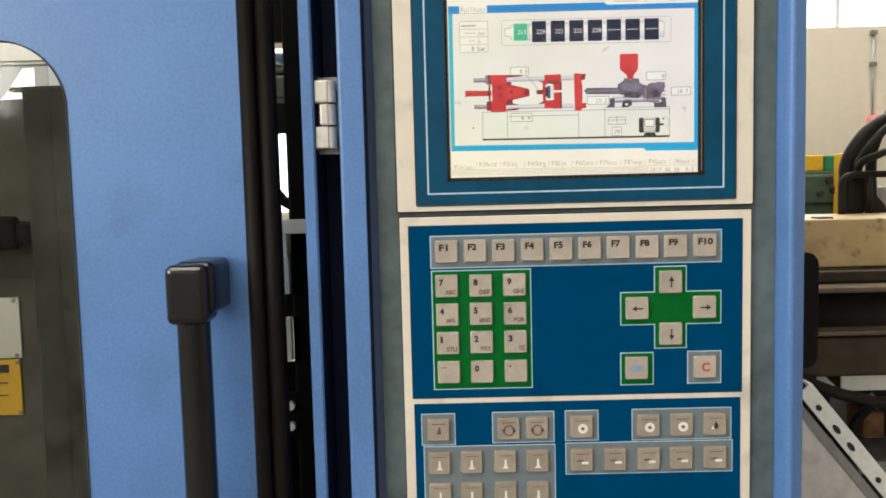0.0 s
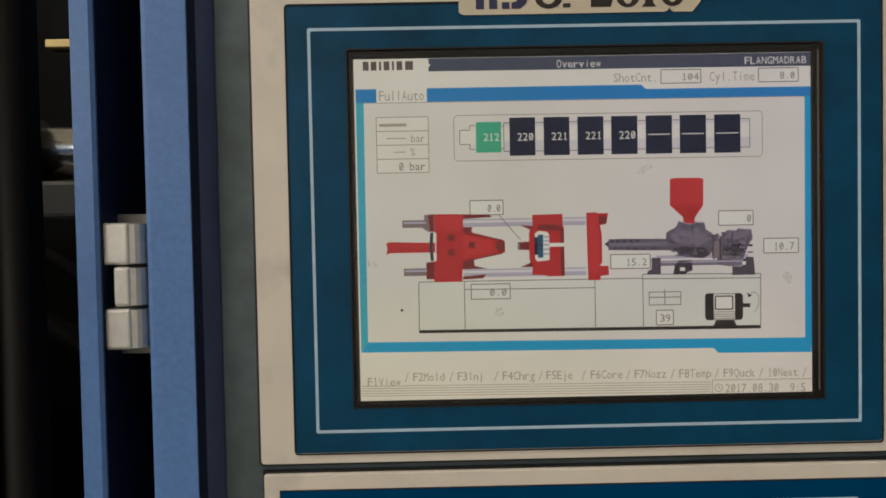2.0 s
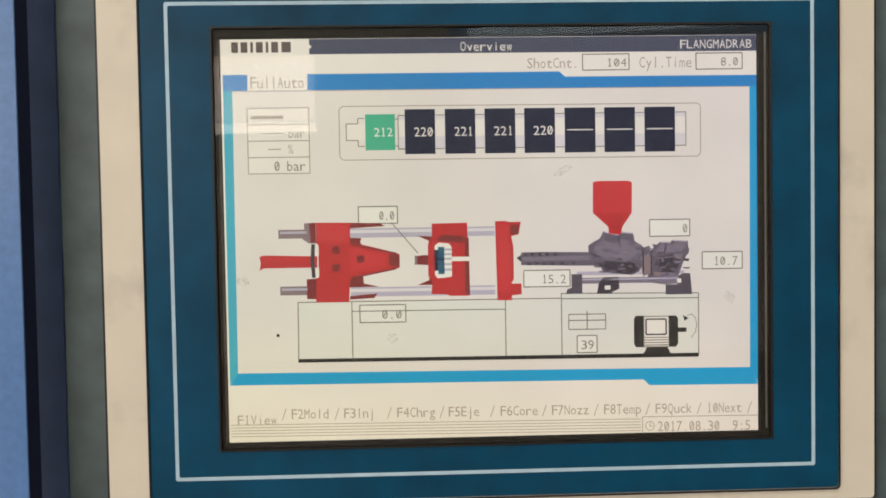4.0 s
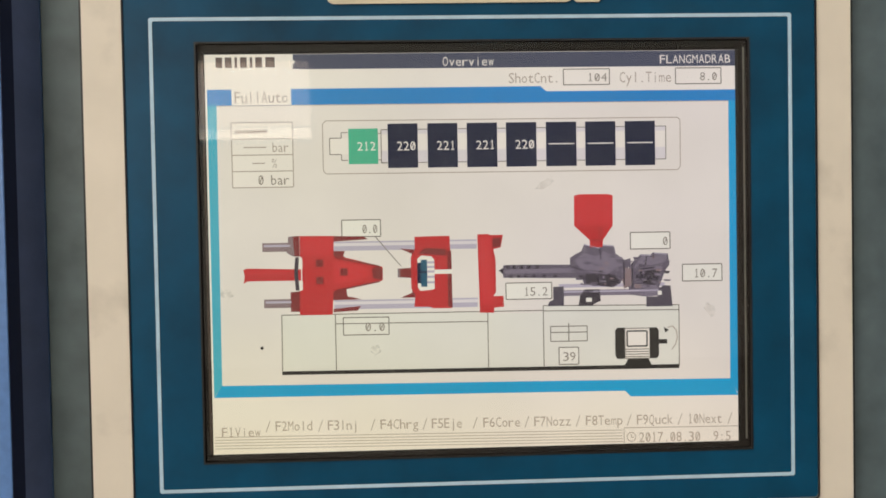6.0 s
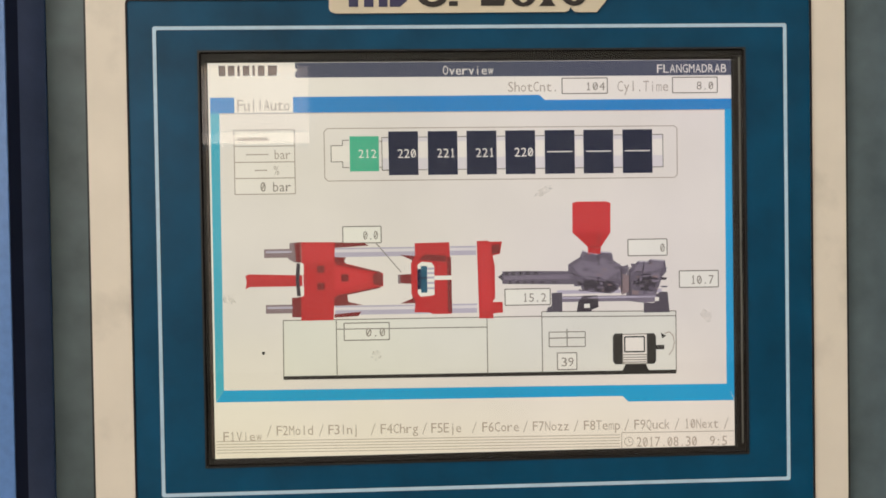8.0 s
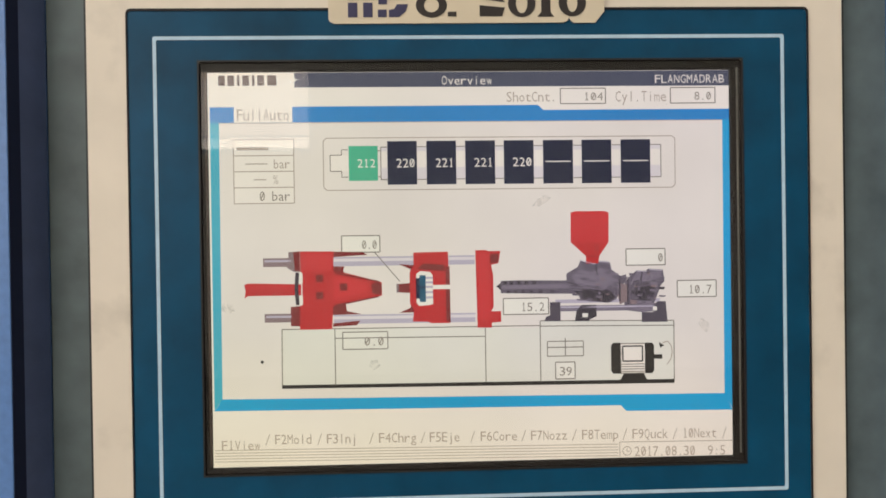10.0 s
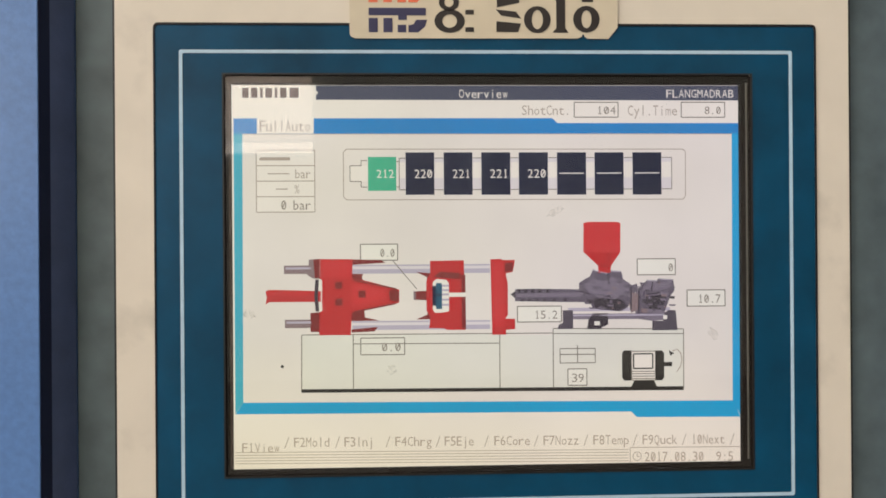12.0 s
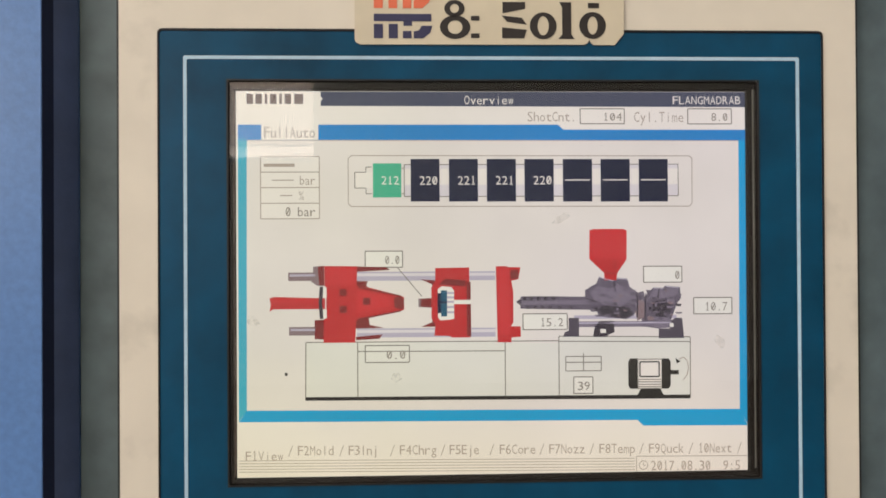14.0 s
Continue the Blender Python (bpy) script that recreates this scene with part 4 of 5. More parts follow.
SMEAR = dirt_film("dried_smear", (0.36, 0.29, 0.20), 0.15)
for u, v, a, b, lean in ((605, 316, 9, 5.5, 0.9), (196, 358, 6, 6, 0.2), (402, 162, 12, 4.5, -0.5), (22, 288, 8, 6, 0.4)):
    pts = []
    for k in range(14):
        w = 2 * math.pi * k / 14
        g = 1 + 0.35 * math.sin(3 * w + u) * math.cos(2 * w + v)
        pu, pv = a * g * math.cos(w), b * g * math.sin(w)
        pts.append((ux(u + pu * math.cos(lean) - pv * math.sin(lean)), uz(u, v + pu * math.sin(lean) + pv * math.cos(lean))))
    smear = part("smear", sheet(pts, 0.0001, 0.00004), SMEAR, label="faint dried smear on the glass")
    smear.parent = glass
    smear.visible_shadow = False

# ---- sticker over the display: plain shapes in its colours ----
sticker = thing("sticker", (0, 0, 1.548), "torn cream sticker with red, navy and black marks", "sticker")
edge = [(-0.0567, 1.600), (-0.0567, 1.5495), (-0.0562, 1.5486), (-0.0545, 1.5477), (0.0375, 1.5479), (0.0390, 1.5486), (0.0398, 1.5500), (0.0404, 1.5488), (0.0416, 1.5478), (0.0503, 1.5478), (0.0541, 1.5524), (0.0546, 1.600)]
adopt(sticker, part("vinyl", sheet(edge, -0.0012, 0.0005), STICKER, label="cream vinyl with a torn lower edge"))


def mark(name, points, material, parent=sticker, y=-0.0014):
    return adopt(parent, part(name, sheet(points, y, 0.00015), material))


def on_sticker(x, y):
    return (-0.0489 + (x - 661.0) * 0.0002325, 1.5665 - y * 0.0002325)


def marks(name, polygons, material):
    for pts in polygons:
        mark(name, [on_sticker(*p) for p in pts], material)


marks("navy_block", ([(661, 27), (762, 27), (762, 40), (728, 40), (728, 48), (713, 48), (713, 40), (661, 40)], [(661, 45), (677, 45), (677, 70), (661, 70)], [(687, 45), (703, 45), (703, 70), (687, 70)], [(712, 57), (727, 57), (727, 70), (712, 70)], [(745, 48), (764, 48), (760, 60), (748, 70), (731, 70), (731, 58), (740, 56)]), STICKER_NAVY)
marks("red_block", ([(661, -30), (762, -30), (762, -18), (728, -18), (728, -10), (713, -10), (713, -18), (661, -18)], [(661, -12), (677, -12), (677, 17), (661, 17)], [(687, -12), (702, -12), (702, 17), (687, 17)], [(712, 1), (727, 1), (727, 17), (712, 17)], [(742, -9), (764, -9), (758, 6), (746, 17), (731, 17), (731, 4)]), STICKER_RED)


def loop_mark(name, cx, cy, rx, ry, thick_x, thick_y, a0=0, a1=360, steps=20):
    """A plain thick arc on the sticker."""
    outer, inner = [], []
    for k in range(steps + 1):
        a = radians(a0 + (a1 - a0) * k / steps)
        outer.append((cx + rx * math.cos(a), cy - ry * math.sin(a)))
        inner.append((cx + (rx - thick_x) * math.cos(a), cy - (ry - thick_y) * math.sin(a)))
    bm = bmesh.new()
    for k in range(steps):
        pts = [on_sticker(*p) for p in (outer[k], outer[k + 1], inner[k + 1], inner[k])]
        sheet(pts, -0.0014, bm=bm)
    return adopt(sticker, part(name, bm, STICKER_INK))


loop_mark("black_ring", 804, 50, 27, 21, 14, 9)
loop_mark("black_ring", 803, 17, 18, 15, 10, 7)
marks("black_bar", ([(832, 30), (847, 30), (847, 38), (832, 38)], [(832, 61), (847, 61), (847, 69), (832, 69)], [(888, 5), (928, 5), (928, 17), (888, 25)], [(886, 29), (922, 33), (931, 45), (896, 40)], [(887, 50), (931, 54), (926, 69), (887, 69)], [(989, 5), (1010, 5), (1010, 62), (1016, 70), (987, 70), (994, 62), (994, 14)], [(1040, 6), (1060, 6), (1060, 15), (1040, 15)]), STICKER_INK)
loop_mark("black_ring", 960, 47, 24, 24, 14, 7)
loop_mark("black_ring", 1048, 46, 24, 24, 15, 8)

# ---- keypad unit ----
keypad = thing("keypad_unit", (0, 0.004, 0.985), "cream framed membrane keypad with blue foil and beige keys", "keypad")
adopt(keypad, part("cream_frame", slab(-0.1512, 0.1516, 0.0, 0.005, 0.985, 1.3377, 0.0006, 1), CREAM, label="cream painted front plate"))
# same drawn shadow line around the keypad plate
adopt(keypad, part("frame_edge", ring(box2(-0.1520, 0.1524, 0.9842, 1.3386), box2(-0.1511, 0.1515, 0.9851, 1.3376), 0.0022, 0.0027), BLACK))
adopt(keypad, part("foil", sheet(box2(-0.1434, 0.1434, 1.1792, 1.3298), -0.0006, 0.0007), PETROL_LOW, label="blue printed keypad foil"))
adopt(keypad, part("foil", sheet(box2(-0.1428, 0.1426, 1.0050, 1.1740), -0.0006, 0.0007), PETROL_LOW, label="blue printed keypad foil"))
adopt(keypad, part("foil_rim", ring(box2(-0.1440, 0.1440, 1.1786, 1.3304), box2(-0.1434, 0.1434, 1.1792, 1.3298), -0.0004, 0.0005), BLACK))


def field(points, inset, material):
    """A printed key field: its pale outline and its fill."""
    adopt(keypad, part("field_outline", sheet(points, -0.0008, 0.0002), PALE_LINE, label="pale blue printed outline"))
    inner = []
    n = len(points)
    for k, (x, z) in enumerate(points):
        (ax, az), (bx, bz) = points[k - 1], points[(k + 1) % n]
        d1, d2 = Vector((x - ax, z - az)).normalized(), Vector((bx - x, bz - z)).normalized()
        shift = Vector((-d1.y, d1.x)) + Vector((-d2.y, d2.x))
        inner.append((x + shift.x * inset, z + shift.y * inset))
    adopt(keypad, part("field_fill", sheet(inner, -0.0010, 0.0002), material))


F0, F1 = 1.2930, 1.3215
field(box2(-0.1254, 0.1259, F0, F1), 0.0009, GREY_FIELD)
field(box2(-0.1250, -0.0386, 1.1864, 1.2914), 0.0009, GREEN_FIELD)
field([(0.0674, 1.2186), (0.0957, 1.2186), (0.0957, 1.2396), (0.1256, 1.2396), (0.1256, 1.2688), (0.0957, 1.2688), (0.0957, 1.2908), (0.0674, 1.2908), (0.0674, 1.2688), (0.0382, 1.2688), (0.0382, 1.2396), (0.0674, 1.2396)], 0.0009, GREEN_FIELD)
field(box2(0.0379, 0.0669, 1.1868, 1.2158), 0.0009, GREEN_FIELD)
field(box2(0.0961, 0.1257, 1.1870, 1.2160), 0.0009, GREY_FIELD)
for x0, x1, z0, z1 in ((-0.1370, -0.1071, 1.1367, 1.1653), (-0.0748, -0.0202, 1.1376, 1.1656), (-0.0110, 0.0185, 1.1381, 1.1656), (0.0475, 0.1347, 1.1374, 1.1656), (-0.1356, -0.0196, 1.0520, 1.1360), (-0.0108, 0.1358, 1.1078, 1.1366)):
    field(box2(x0, x1, z0, z1), 0.0008, GREY_FIELD)

# one key cap mesh for all: a square with a rounded rim and a slightly dished top
KS = 0.0094
bm = bmesh.new()
loops = []
for half, y in ((KS + 0.0005, -0.0010), (KS, -0.0034), (KS - 0.0007, -0.0042), (KS - 0.0022, -0.0040)):
    loops.append([bm.verts.new((x, y, z)) for x, z in rounded(-half, half, -half, half, 0.0012, 2)])
for a, b in zip(loops, loops[1:]):
    for k in range(len(a)):
        j = (k + 1) % len(a)
        bm.faces.new((a[k], a[j], b[j], b[k]))
bm.faces.new(loops[-1])
bmesh.ops.recalc_face_normals(bm, faces=bm.faces)
for f in bm.faces:
    if f.normal.y > 0.5:
        f.normal_flip()
first_key = part("key", bm, KEY)
KEY_MESH = first_key.data
DULL_MESH = KEY_MESH.copy()
DULL_MESH.materials.clear()
DULL_MESH.materials.append(KEY_DULL)
bpy.data.objects.remove(first_key)
TOP = -0.00425


def key(x, z, dull=False, label=""):
    ob = new("key", DULL_MESH if dull else KEY_MESH)
    ob.parent = keypad
    ob.matrix_parent_inverse = Matrix.Translation(-Vector(keypad.location))
    ob.location = (x + random.uniform(-0.0002, 0.0002), 0, z + random.uniform(-0.0002, 0.0002))
    if label:
        ob["label"] = label
    return ob


def legend(ob, text, x0, x1, z0, z1, material=INK):
    return lettering("legend", text, x0, x1, z0, z1, TOP, material, ob, bold=0.045)


def glyph(ob, points, material=INK, y=TOP):
    g = part("legend", sheet(points, y), material)
    g.parent = ob
    return g


for k in range(10):
    ob = key(-0.1112 + 0.02466 * k, 1.3076, label="beige key with black lettering")
    legend(ob, "F%d" % (k + 1), -0.0065, 0.0012 if k < 9 else 0.0062, 0.0008, 0.0066)
words = (("7", "ABC"), ("8", "DEF"), ("9", "GHI"), ("4", "JKL"), ("5", "MNO"), ("6", "PQR"), ("1", "STU"), ("2", "VWX"), ("3", "YZ"), ("-", ""), ("0", ""), ("'", ""))
for k, (digit, word) in enumerate(words):
    ob = key((-0.1115, -0.0824, -0.0530)[k % 3], (1.2776, 1.2527, 1.2280, 1.2020)[k // 3], label="beige key with black lettering")
    if digit == "-":
        glyph(ob, box2(-0.0072, -0.0018, 0.0042, 0.0049), INK_GREY)
    elif digit == "'":
        glyph(ob, box2(-0.0060, -0.0046, 0.0040, 0.0058))
    else:
        legend(ob, digit, -0.0066, -0.0028 if digit != "1" else -0.0045, 0.0006, 0.0062)
    if word:
        legend(ob, word, -0.0016 if len(word) > 2 else 0.0020, 0.0078, -0.0072, -0.0030, INK_GREY)
arrow = [(-0.0045, -0.0006), (0.0010, -0.0006), (0.0010, -0.0024), (0.0052, 0.0), (0.0010, 0.0024), (0.0010, 0.0006), (-0.0045, 0.0006)]
for x, z, turn in ((0.0814, 1.2770, 90), (0.0524, 1.2545, 180), (0.1109, 1.2545, 0), (0.0818, 1.2317, 270)):
    ob = key(x, z, label="beige key with a black arrow")
    c, s = math.cos(radians(turn)), math.sin(radians(turn))
    glyph(ob, [(c * a - s * b, s * a + c * b) for a, b in arrow])
ob = key(0.0521, 1.2020, label="beige key with blue lettering")
legend(ob, "OK", -0.0058, 0.0058, -0.0028, 0.0032, INK_BLUE)
ob = key(0.1110, 1.2018, label="beige key with a red letter")
legend(ob, "C", -0.0036, 0.0036, -0.0036, 0.0044, INK_RED)


def disc(cx, cz, r, hole=0.0, steps=14):
    bm = bmesh.new()
    for k in range(steps):
        a, b = 2 * math.pi * k / steps, 2 * math.pi * (k + 1) / steps
        pts = [(cx + r * math.cos(a), cz + r * math.sin(a)), (cx + r * math.cos(b), cz + r * math.sin(b))]
        pts += [(cx + hole * math.cos(b), cz + hole * math.sin(b)), (cx + hole * math.cos(a), cz + hole * math.sin(a))] if hole else [(cx, cz)]
        sheet(pts, TOP, bm=bm)
    return bm


def sign(ob, bm, material):
    g = part("legend", bm, material)
    g.parent = ob


ROW1 = ((-0.1217, "lamp"), (-0.0605, "loop"), (-0.0354, "loop"), (0.0037, "wheel"), (0.0620, "wheel"), (0.0908, "wheel"), (0.1200, "drop"))
for x, kind_of in ROW1:
    ob = key(x, 1.1511, True, "worn brown-beige key with a printed sign")
    glyph(ob, box2(-0.0058, 0.0058, 0.0052, 0.0060), INK_GREY)
    if kind_of == "wheel":
        sign(ob, disc(0.0006, -0.0012, 0.0044, 0.0017), INK_WHITE)
        sign(ob, disc(0.0006, -0.0012, 0.0008), INK)
    elif kind_of == "loop":
        sign(ob, disc(0.0, -0.0014, 0.0052, 0.0036), INK_GREY)
        glyph(ob, [(-0.0062, -0.0004), (-0.0028, -0.0004), (-0.0045, -0.0036)], INK_WARM)
        glyph(ob, [(0.0028, -0.0026), (0.0062, -0.0026), (0.0045, 0.0008)], INK_WARM)
    elif kind_of == "drop":
        glyph(ob, [(0.0002, 0.0030), (0.0024, -0.0010), (0.0010, -0.0040), (-0.0012, -0.0030), (-0.0016, -0.0004)], INK)
        glyph(ob, [(-0.0042, -0.0036), (-0.0014, -0.0046), (-0.0022, -0.0012)], INK_WHITE)
    else:
        glyph(ob, [(-0.0020, -0.0034), (0.0020, -0.0034), (0.0016, 0.0022), (0.0002, 0.0030)], INK_WARM)
for x, z in [(a, 1.1213) for a in (-0.1216, -0.0936, -0.0640, -0.0353)] + [(a, 1.0931) for a in (-0.1216, -0.0936, -0.0640, -0.0353)] + [(a, 1.0640) for a in (-0.1216, -0.0936, -0.0640, -0.0353)] + [(a, 1.1213) for a in (0.0036, 0.0327, 0.0622, 0.0907, 0.1202)]:
    ob = key(x, z, True, "worn brown-beige key with a printed sign")
    glyph(ob, box2(-0.0056, 0.0056, 0.0056, 0.0062), INK_WARM if x > 0 else INK_GREY)
    if x > 0:
        glyph(ob, box2(-0.0046, 0.0012, -0.0012, 0.0008), INK_GREY)
        glyph(ob, box2(-0.0006, 0.0054, -0.0032, -0.0008), INK_WHITE, TOP - 0.0001)
    else:
        glyph(ob, [(-0.0030, -0.0056), (0.0030, -0.0056), (0.0012, -0.0034), (0.0008, 0.0026), (-0.0008, 0.0026), (-0.0012, -0.0034)], INK_WHITE)

# ---- hinge side of the machine ----
frame_post = thing("machine_frame_post", (-0.225, 0.02, 0.0), "blue painted machine post with a narrow front flange", "machine frame")
adopt(frame_post, part("flange", extrude_profile([(-0.2305, 0.055), (-0.2305, -0.0080), (-0.2295, -0.0095), (-0.2215, -0.0095), (-0.2200, -0.0080), (-0.2200, 0.055)], 0.0, 1.95), BLUE))
# dark sheets paint the channel's shade over the blue post
adopt(frame_post, part("channel_side", slab(-0.2199, -0.2194, -0.0070, 0.0448, 0.0, 1.95), CHANNEL, label="inside of the hinge channel, its shade painted dark navy"))
adopt(frame_post, part("channel_back", slab(-0.2200, -0.1997, 0.045, 0.055, 0.0, 1.95), CHANNEL, label="back of the hinge channel, its shade painted dark blue"))


def hinge(z0):
    h = thing("hinge", (-0.2140, 0.0, z0), "nickel-plated three-knuckle lift-off hinge in a dark channel", "hinge", "hinges of the control cabinet")
    heights = ((0.0, 0.0188), (0.0196, 0.0378), (0.0386, 0.0578))
    for k, (a, b) in enumerate(heights):
        x0 = -0.2158 if k == 1 else -0.2238
        bm = slab(x0, -0.2080, -0.0055, 0.010, z0 + a, z0 + b, 0.0016, 3)
        adopt(h, part("knuckle", bm, NICKEL))
        bm = tube([(-0.2080, 0.0010, z0 + a + 0.0006), (-0.2080, 0.0010, z0 + b - 0.0006)], 0.0056, 16)
        adopt(h, part("barrel", bm, NICKEL, smooth=False))
    adopt(h, part("leaf", slab(-0.2200, -0.2000, 0.010, 0.0125, z0 - 0.004, z0 + 0.062), DULL_STEEL))
    adopt(h, part("foot", slab(-0.2160, -0.2050, 0.0125, 0.0450, z0 + 0.004, z0 + 0.054), DULL_STEEL))
    return h


hinge(1.3982)
hinge(0.84)

# ---- sliding guard door with window and pull handle ----
DOOR_Y = -0.013
door = thing("guard_door", (-0.55, 0, 0.0), "blue painted sliding guard door with dark window", "machine door")
outer = rounded(-1.15, -0.2800, 0.0, 1.608, 0.003, 12)
hole = rounded(-0.98, -0.4265, 0.62, 1.4935, 0.055, 12)
adopt(door, part("door_panel", ring(outer, hole, DOOR_Y, 0.005), BLUE))
adopt(door, part("window_rim", ring(rounded(-0.9804, -0.4261, 0.6196, 1.4939, 0.0554, 12), rounded(-0.9793, -0.4272, 0.6207, 1.4928, 0.0543, 12), DOOR_Y - 0.0012, 0.004), WINDOW_GREY, label="thin dark rim of the window opening"))
pane = adopt(door, part("window_pane", slab(-0.96, -0.445, DOOR_Y + 0.006, DOOR_Y + 0.010, 0.64, 1.478), DOOR_GLASS, label="scratched clear window pane"))
pane.visible_shadow = False
handle = adopt(door, part("handle", tube([(-0.3130, -0.057, 0.96), (-0.3130, -0.057, 1.272)], 0.0128, 20), HANDLE, label="black plastic pull handle", smooth=False))
for z0, z1 in ((1.2625, 1.3085), (0.925, 0.971)):
    bm = slab(-0.3295, -0.2975, -0.0735, -0.0400, z0 - 0.002, z1 - 0.001, 0.006, 4)
    slab(-0.3250, -0.2945, -0.0640, DOOR_Y, z0 + 0.004, z1 + 0.001, 0.006, 4, bm)
    b = part("bracket", bm, HANDLE)
    b.parent = handle
adopt(door, part("door_seal", tube([(-0.2750, -0.010, 0.36), (-0.2750, -0.010, 1.604)], 0.0066, 14), RUBBER, label="black rubber bulb seal", smooth=True))
adopt(door, part("door_seal", tube([(-0.2622, -0.002, 0.36), (-0.2622, -0.002, 1.604)], 0.0072, 14), RUBBER, label="black rubber bulb seal", smooth=True))
adopt(door, part("seal_strip", slab(-0.2800, -0.2552, -0.004, 0.012, 0.36, 1.604), RUBBER))
# ---- inside the machine, seen through the gap and the window ----
tie = thing("tie_bar", (-0.6, 0.175, 1.508), "ground steel tie bar with a black collar", "machine part")
adopt(tie, part("bar", tube([(-0.400, 0.180, 1.508), (-0.120, 0.180, 1.508)], 0.0188, 32), STEEL, smooth=True))
adopt(tie, part("collar", tube([(-0.42, 0.180, 1.506), (-0.352, 0.180, 1.506), (-0.347, 0.180, 1.506), (-0.343, 0.180, 1.506)], 0.0260, 20), LOOM, smooth=True))
adopt(tie, part("lower_block", slab(-0.342, -0.205, 0.160, 0.200, 1.4630, 1.4880, 0.003), BLOCK))
bed = thing("inner_guard", (-0.6, 0.5, 0.0), "worn dark grey inner guard of the clamping unit", "machine part")
# castings coloured near-black to keep the inside in shade
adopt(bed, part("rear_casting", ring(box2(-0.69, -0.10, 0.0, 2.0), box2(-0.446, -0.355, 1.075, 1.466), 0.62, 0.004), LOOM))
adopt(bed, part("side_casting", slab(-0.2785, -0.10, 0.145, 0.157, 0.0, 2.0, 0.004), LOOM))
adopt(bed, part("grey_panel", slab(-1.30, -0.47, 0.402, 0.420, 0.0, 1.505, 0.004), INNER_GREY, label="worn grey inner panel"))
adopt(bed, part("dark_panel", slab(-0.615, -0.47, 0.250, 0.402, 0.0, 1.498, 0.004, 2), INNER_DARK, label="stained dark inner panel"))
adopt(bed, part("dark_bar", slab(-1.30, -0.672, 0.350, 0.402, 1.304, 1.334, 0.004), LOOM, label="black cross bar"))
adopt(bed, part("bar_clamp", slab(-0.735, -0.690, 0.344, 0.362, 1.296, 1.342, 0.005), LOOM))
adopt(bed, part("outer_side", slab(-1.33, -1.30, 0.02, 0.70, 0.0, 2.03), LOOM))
adopt(bed, part("notice_plate", slab(-1.00, -0.722, 0.3985, 0.4018, 1.139, 1.226, 0.001), LABEL_WHITE, label="white notice plate with unreadable print"))
adopt(bed, part("warning_plate", slab(-1.00, -0.726, 0.3985, 0.4018, 1.056, 1.137, 0.001), LABEL_YELLOW, label="yellow warning plate with unreadable print"))
adopt(bed, part("print_bar", slab(-0.86, -0.742, 0.3978, 0.3984, 1.118, 1.130), INK))
for k in range(4):
    adopt(bed, part("print_bar", slab(-0.86, -0.745 - 0.012 * (k % 2), 0.3978, 0.3984, 1.102 - 0.009 * k, 1.1045 - 0.009 * k), INK_WARM))
for z in (1.222, 1.143, 1.133, 1.060):
    adopt(bed, part("screw", tube([(-0.729, 0.3986, z), (-0.729, 0.3970, z)], 0.003, 10), DULL_STEEL))
rear = thing("rear_guard_rail", (-1.3, 1.2, 0.0), "pale grey cover and brace of the rear guard", "machine part")
adopt(rear, part("rail", slab(-2.4, -0.95, 1.195, 1.215, 1.698, 1.707, 0.002), DULL_STEEL))
adopt(rear, part("brace_plate", sheet([(-2.4, 1.697), (-2.4, 1.55), (-1.300, 1.55), (-1.195, 1.631), (-1.152, 1.691), (-1.121, 1.693), (-1.121, 1.648), (-0.955, 1.642), (-0.955, 1.697)], 1.200, 0.004), GREY_PLATE))
adopt(rear, part("upper_cover", slab(-2.4, -0.95, 1.196, 1.212, 1.7072, 1.86, 0.003), STICKER_WHITE, label="pale upper cover sheet"))
adopt(rear, part("lower_rail", slab(-1.175, -0.951, 1.180, 1.1985, 1.632, 1.644, 0.002), RUBBED, label="brown lower rail"))
adopt(rear, part("post", slab(-1.00, -0.95, 1.206, 1.24, 0.0, 1.697, 0.003), GREY_PLATE))
adopt(rear, part("post", slab(-2.40, -2.35, 1.206, 1.24, 0.0, 1.697, 0.003), GREY_PLATE))
ledge = thing("brass_strip", (-0.4, 0.30, 1.60), "yellow painted strip edge of an inner guard", "machine part")
adopt(ledge, part("strip", slab(-0.396, -0.205, 0.290, 0.300, 1.6100, 1.6170, 0.001), BRASS))
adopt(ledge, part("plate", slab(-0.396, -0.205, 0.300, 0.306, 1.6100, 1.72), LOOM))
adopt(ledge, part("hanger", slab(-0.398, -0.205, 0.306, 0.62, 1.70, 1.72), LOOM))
grey = thing("pale_clamp", (-0.25, 0.12, 1.12), "metal clamp and bolts on a dark bar, their light painted white", "machine part")
# white colour replaces the light that catches clamp and bolts in the gap
adopt(grey, part("clamp", slab(-0.2830, -0.250, 0.128, 0.1448, 1.3200, 1.3345, 0.001), STICKER_WHITE))
adopt(grey, part("clamp_leg", slab(-0.2830, -0.2775, 0.128, 0.1448, 1.2960, 1.3198, 0.001), STICKER_WHITE))
for z in (1.136, 1.114):
    adopt(grey, part("bolt_head", tube([(-0.2815, 0.1385, z), (-0.2815, 0.1320, z)], 0.0044, 10), STICKER_WHITE))
for z0, z1 in ((1.256, 1.2955), (1.185, 1.231)):
    adopt(grey, part("edge_plate", slab(-0.2845, -0.2780, 0.1360, 0.1448, z0, z1, 0.0008), GREY_PLATE))
adopt(grey, part("bolt_bar", slab(-0.286, -0.250, 0.1385, 0.1448, 1.100, 1.150, 0.002), LOOM))


def hose(label, points, radius, name="hose", skin=None):
    ob = part(name, tube(curve_line(points), radius, 10), skin or HOSE, smooth=True)
    return tagged(ob, label, "hose", "hoses in the machine")


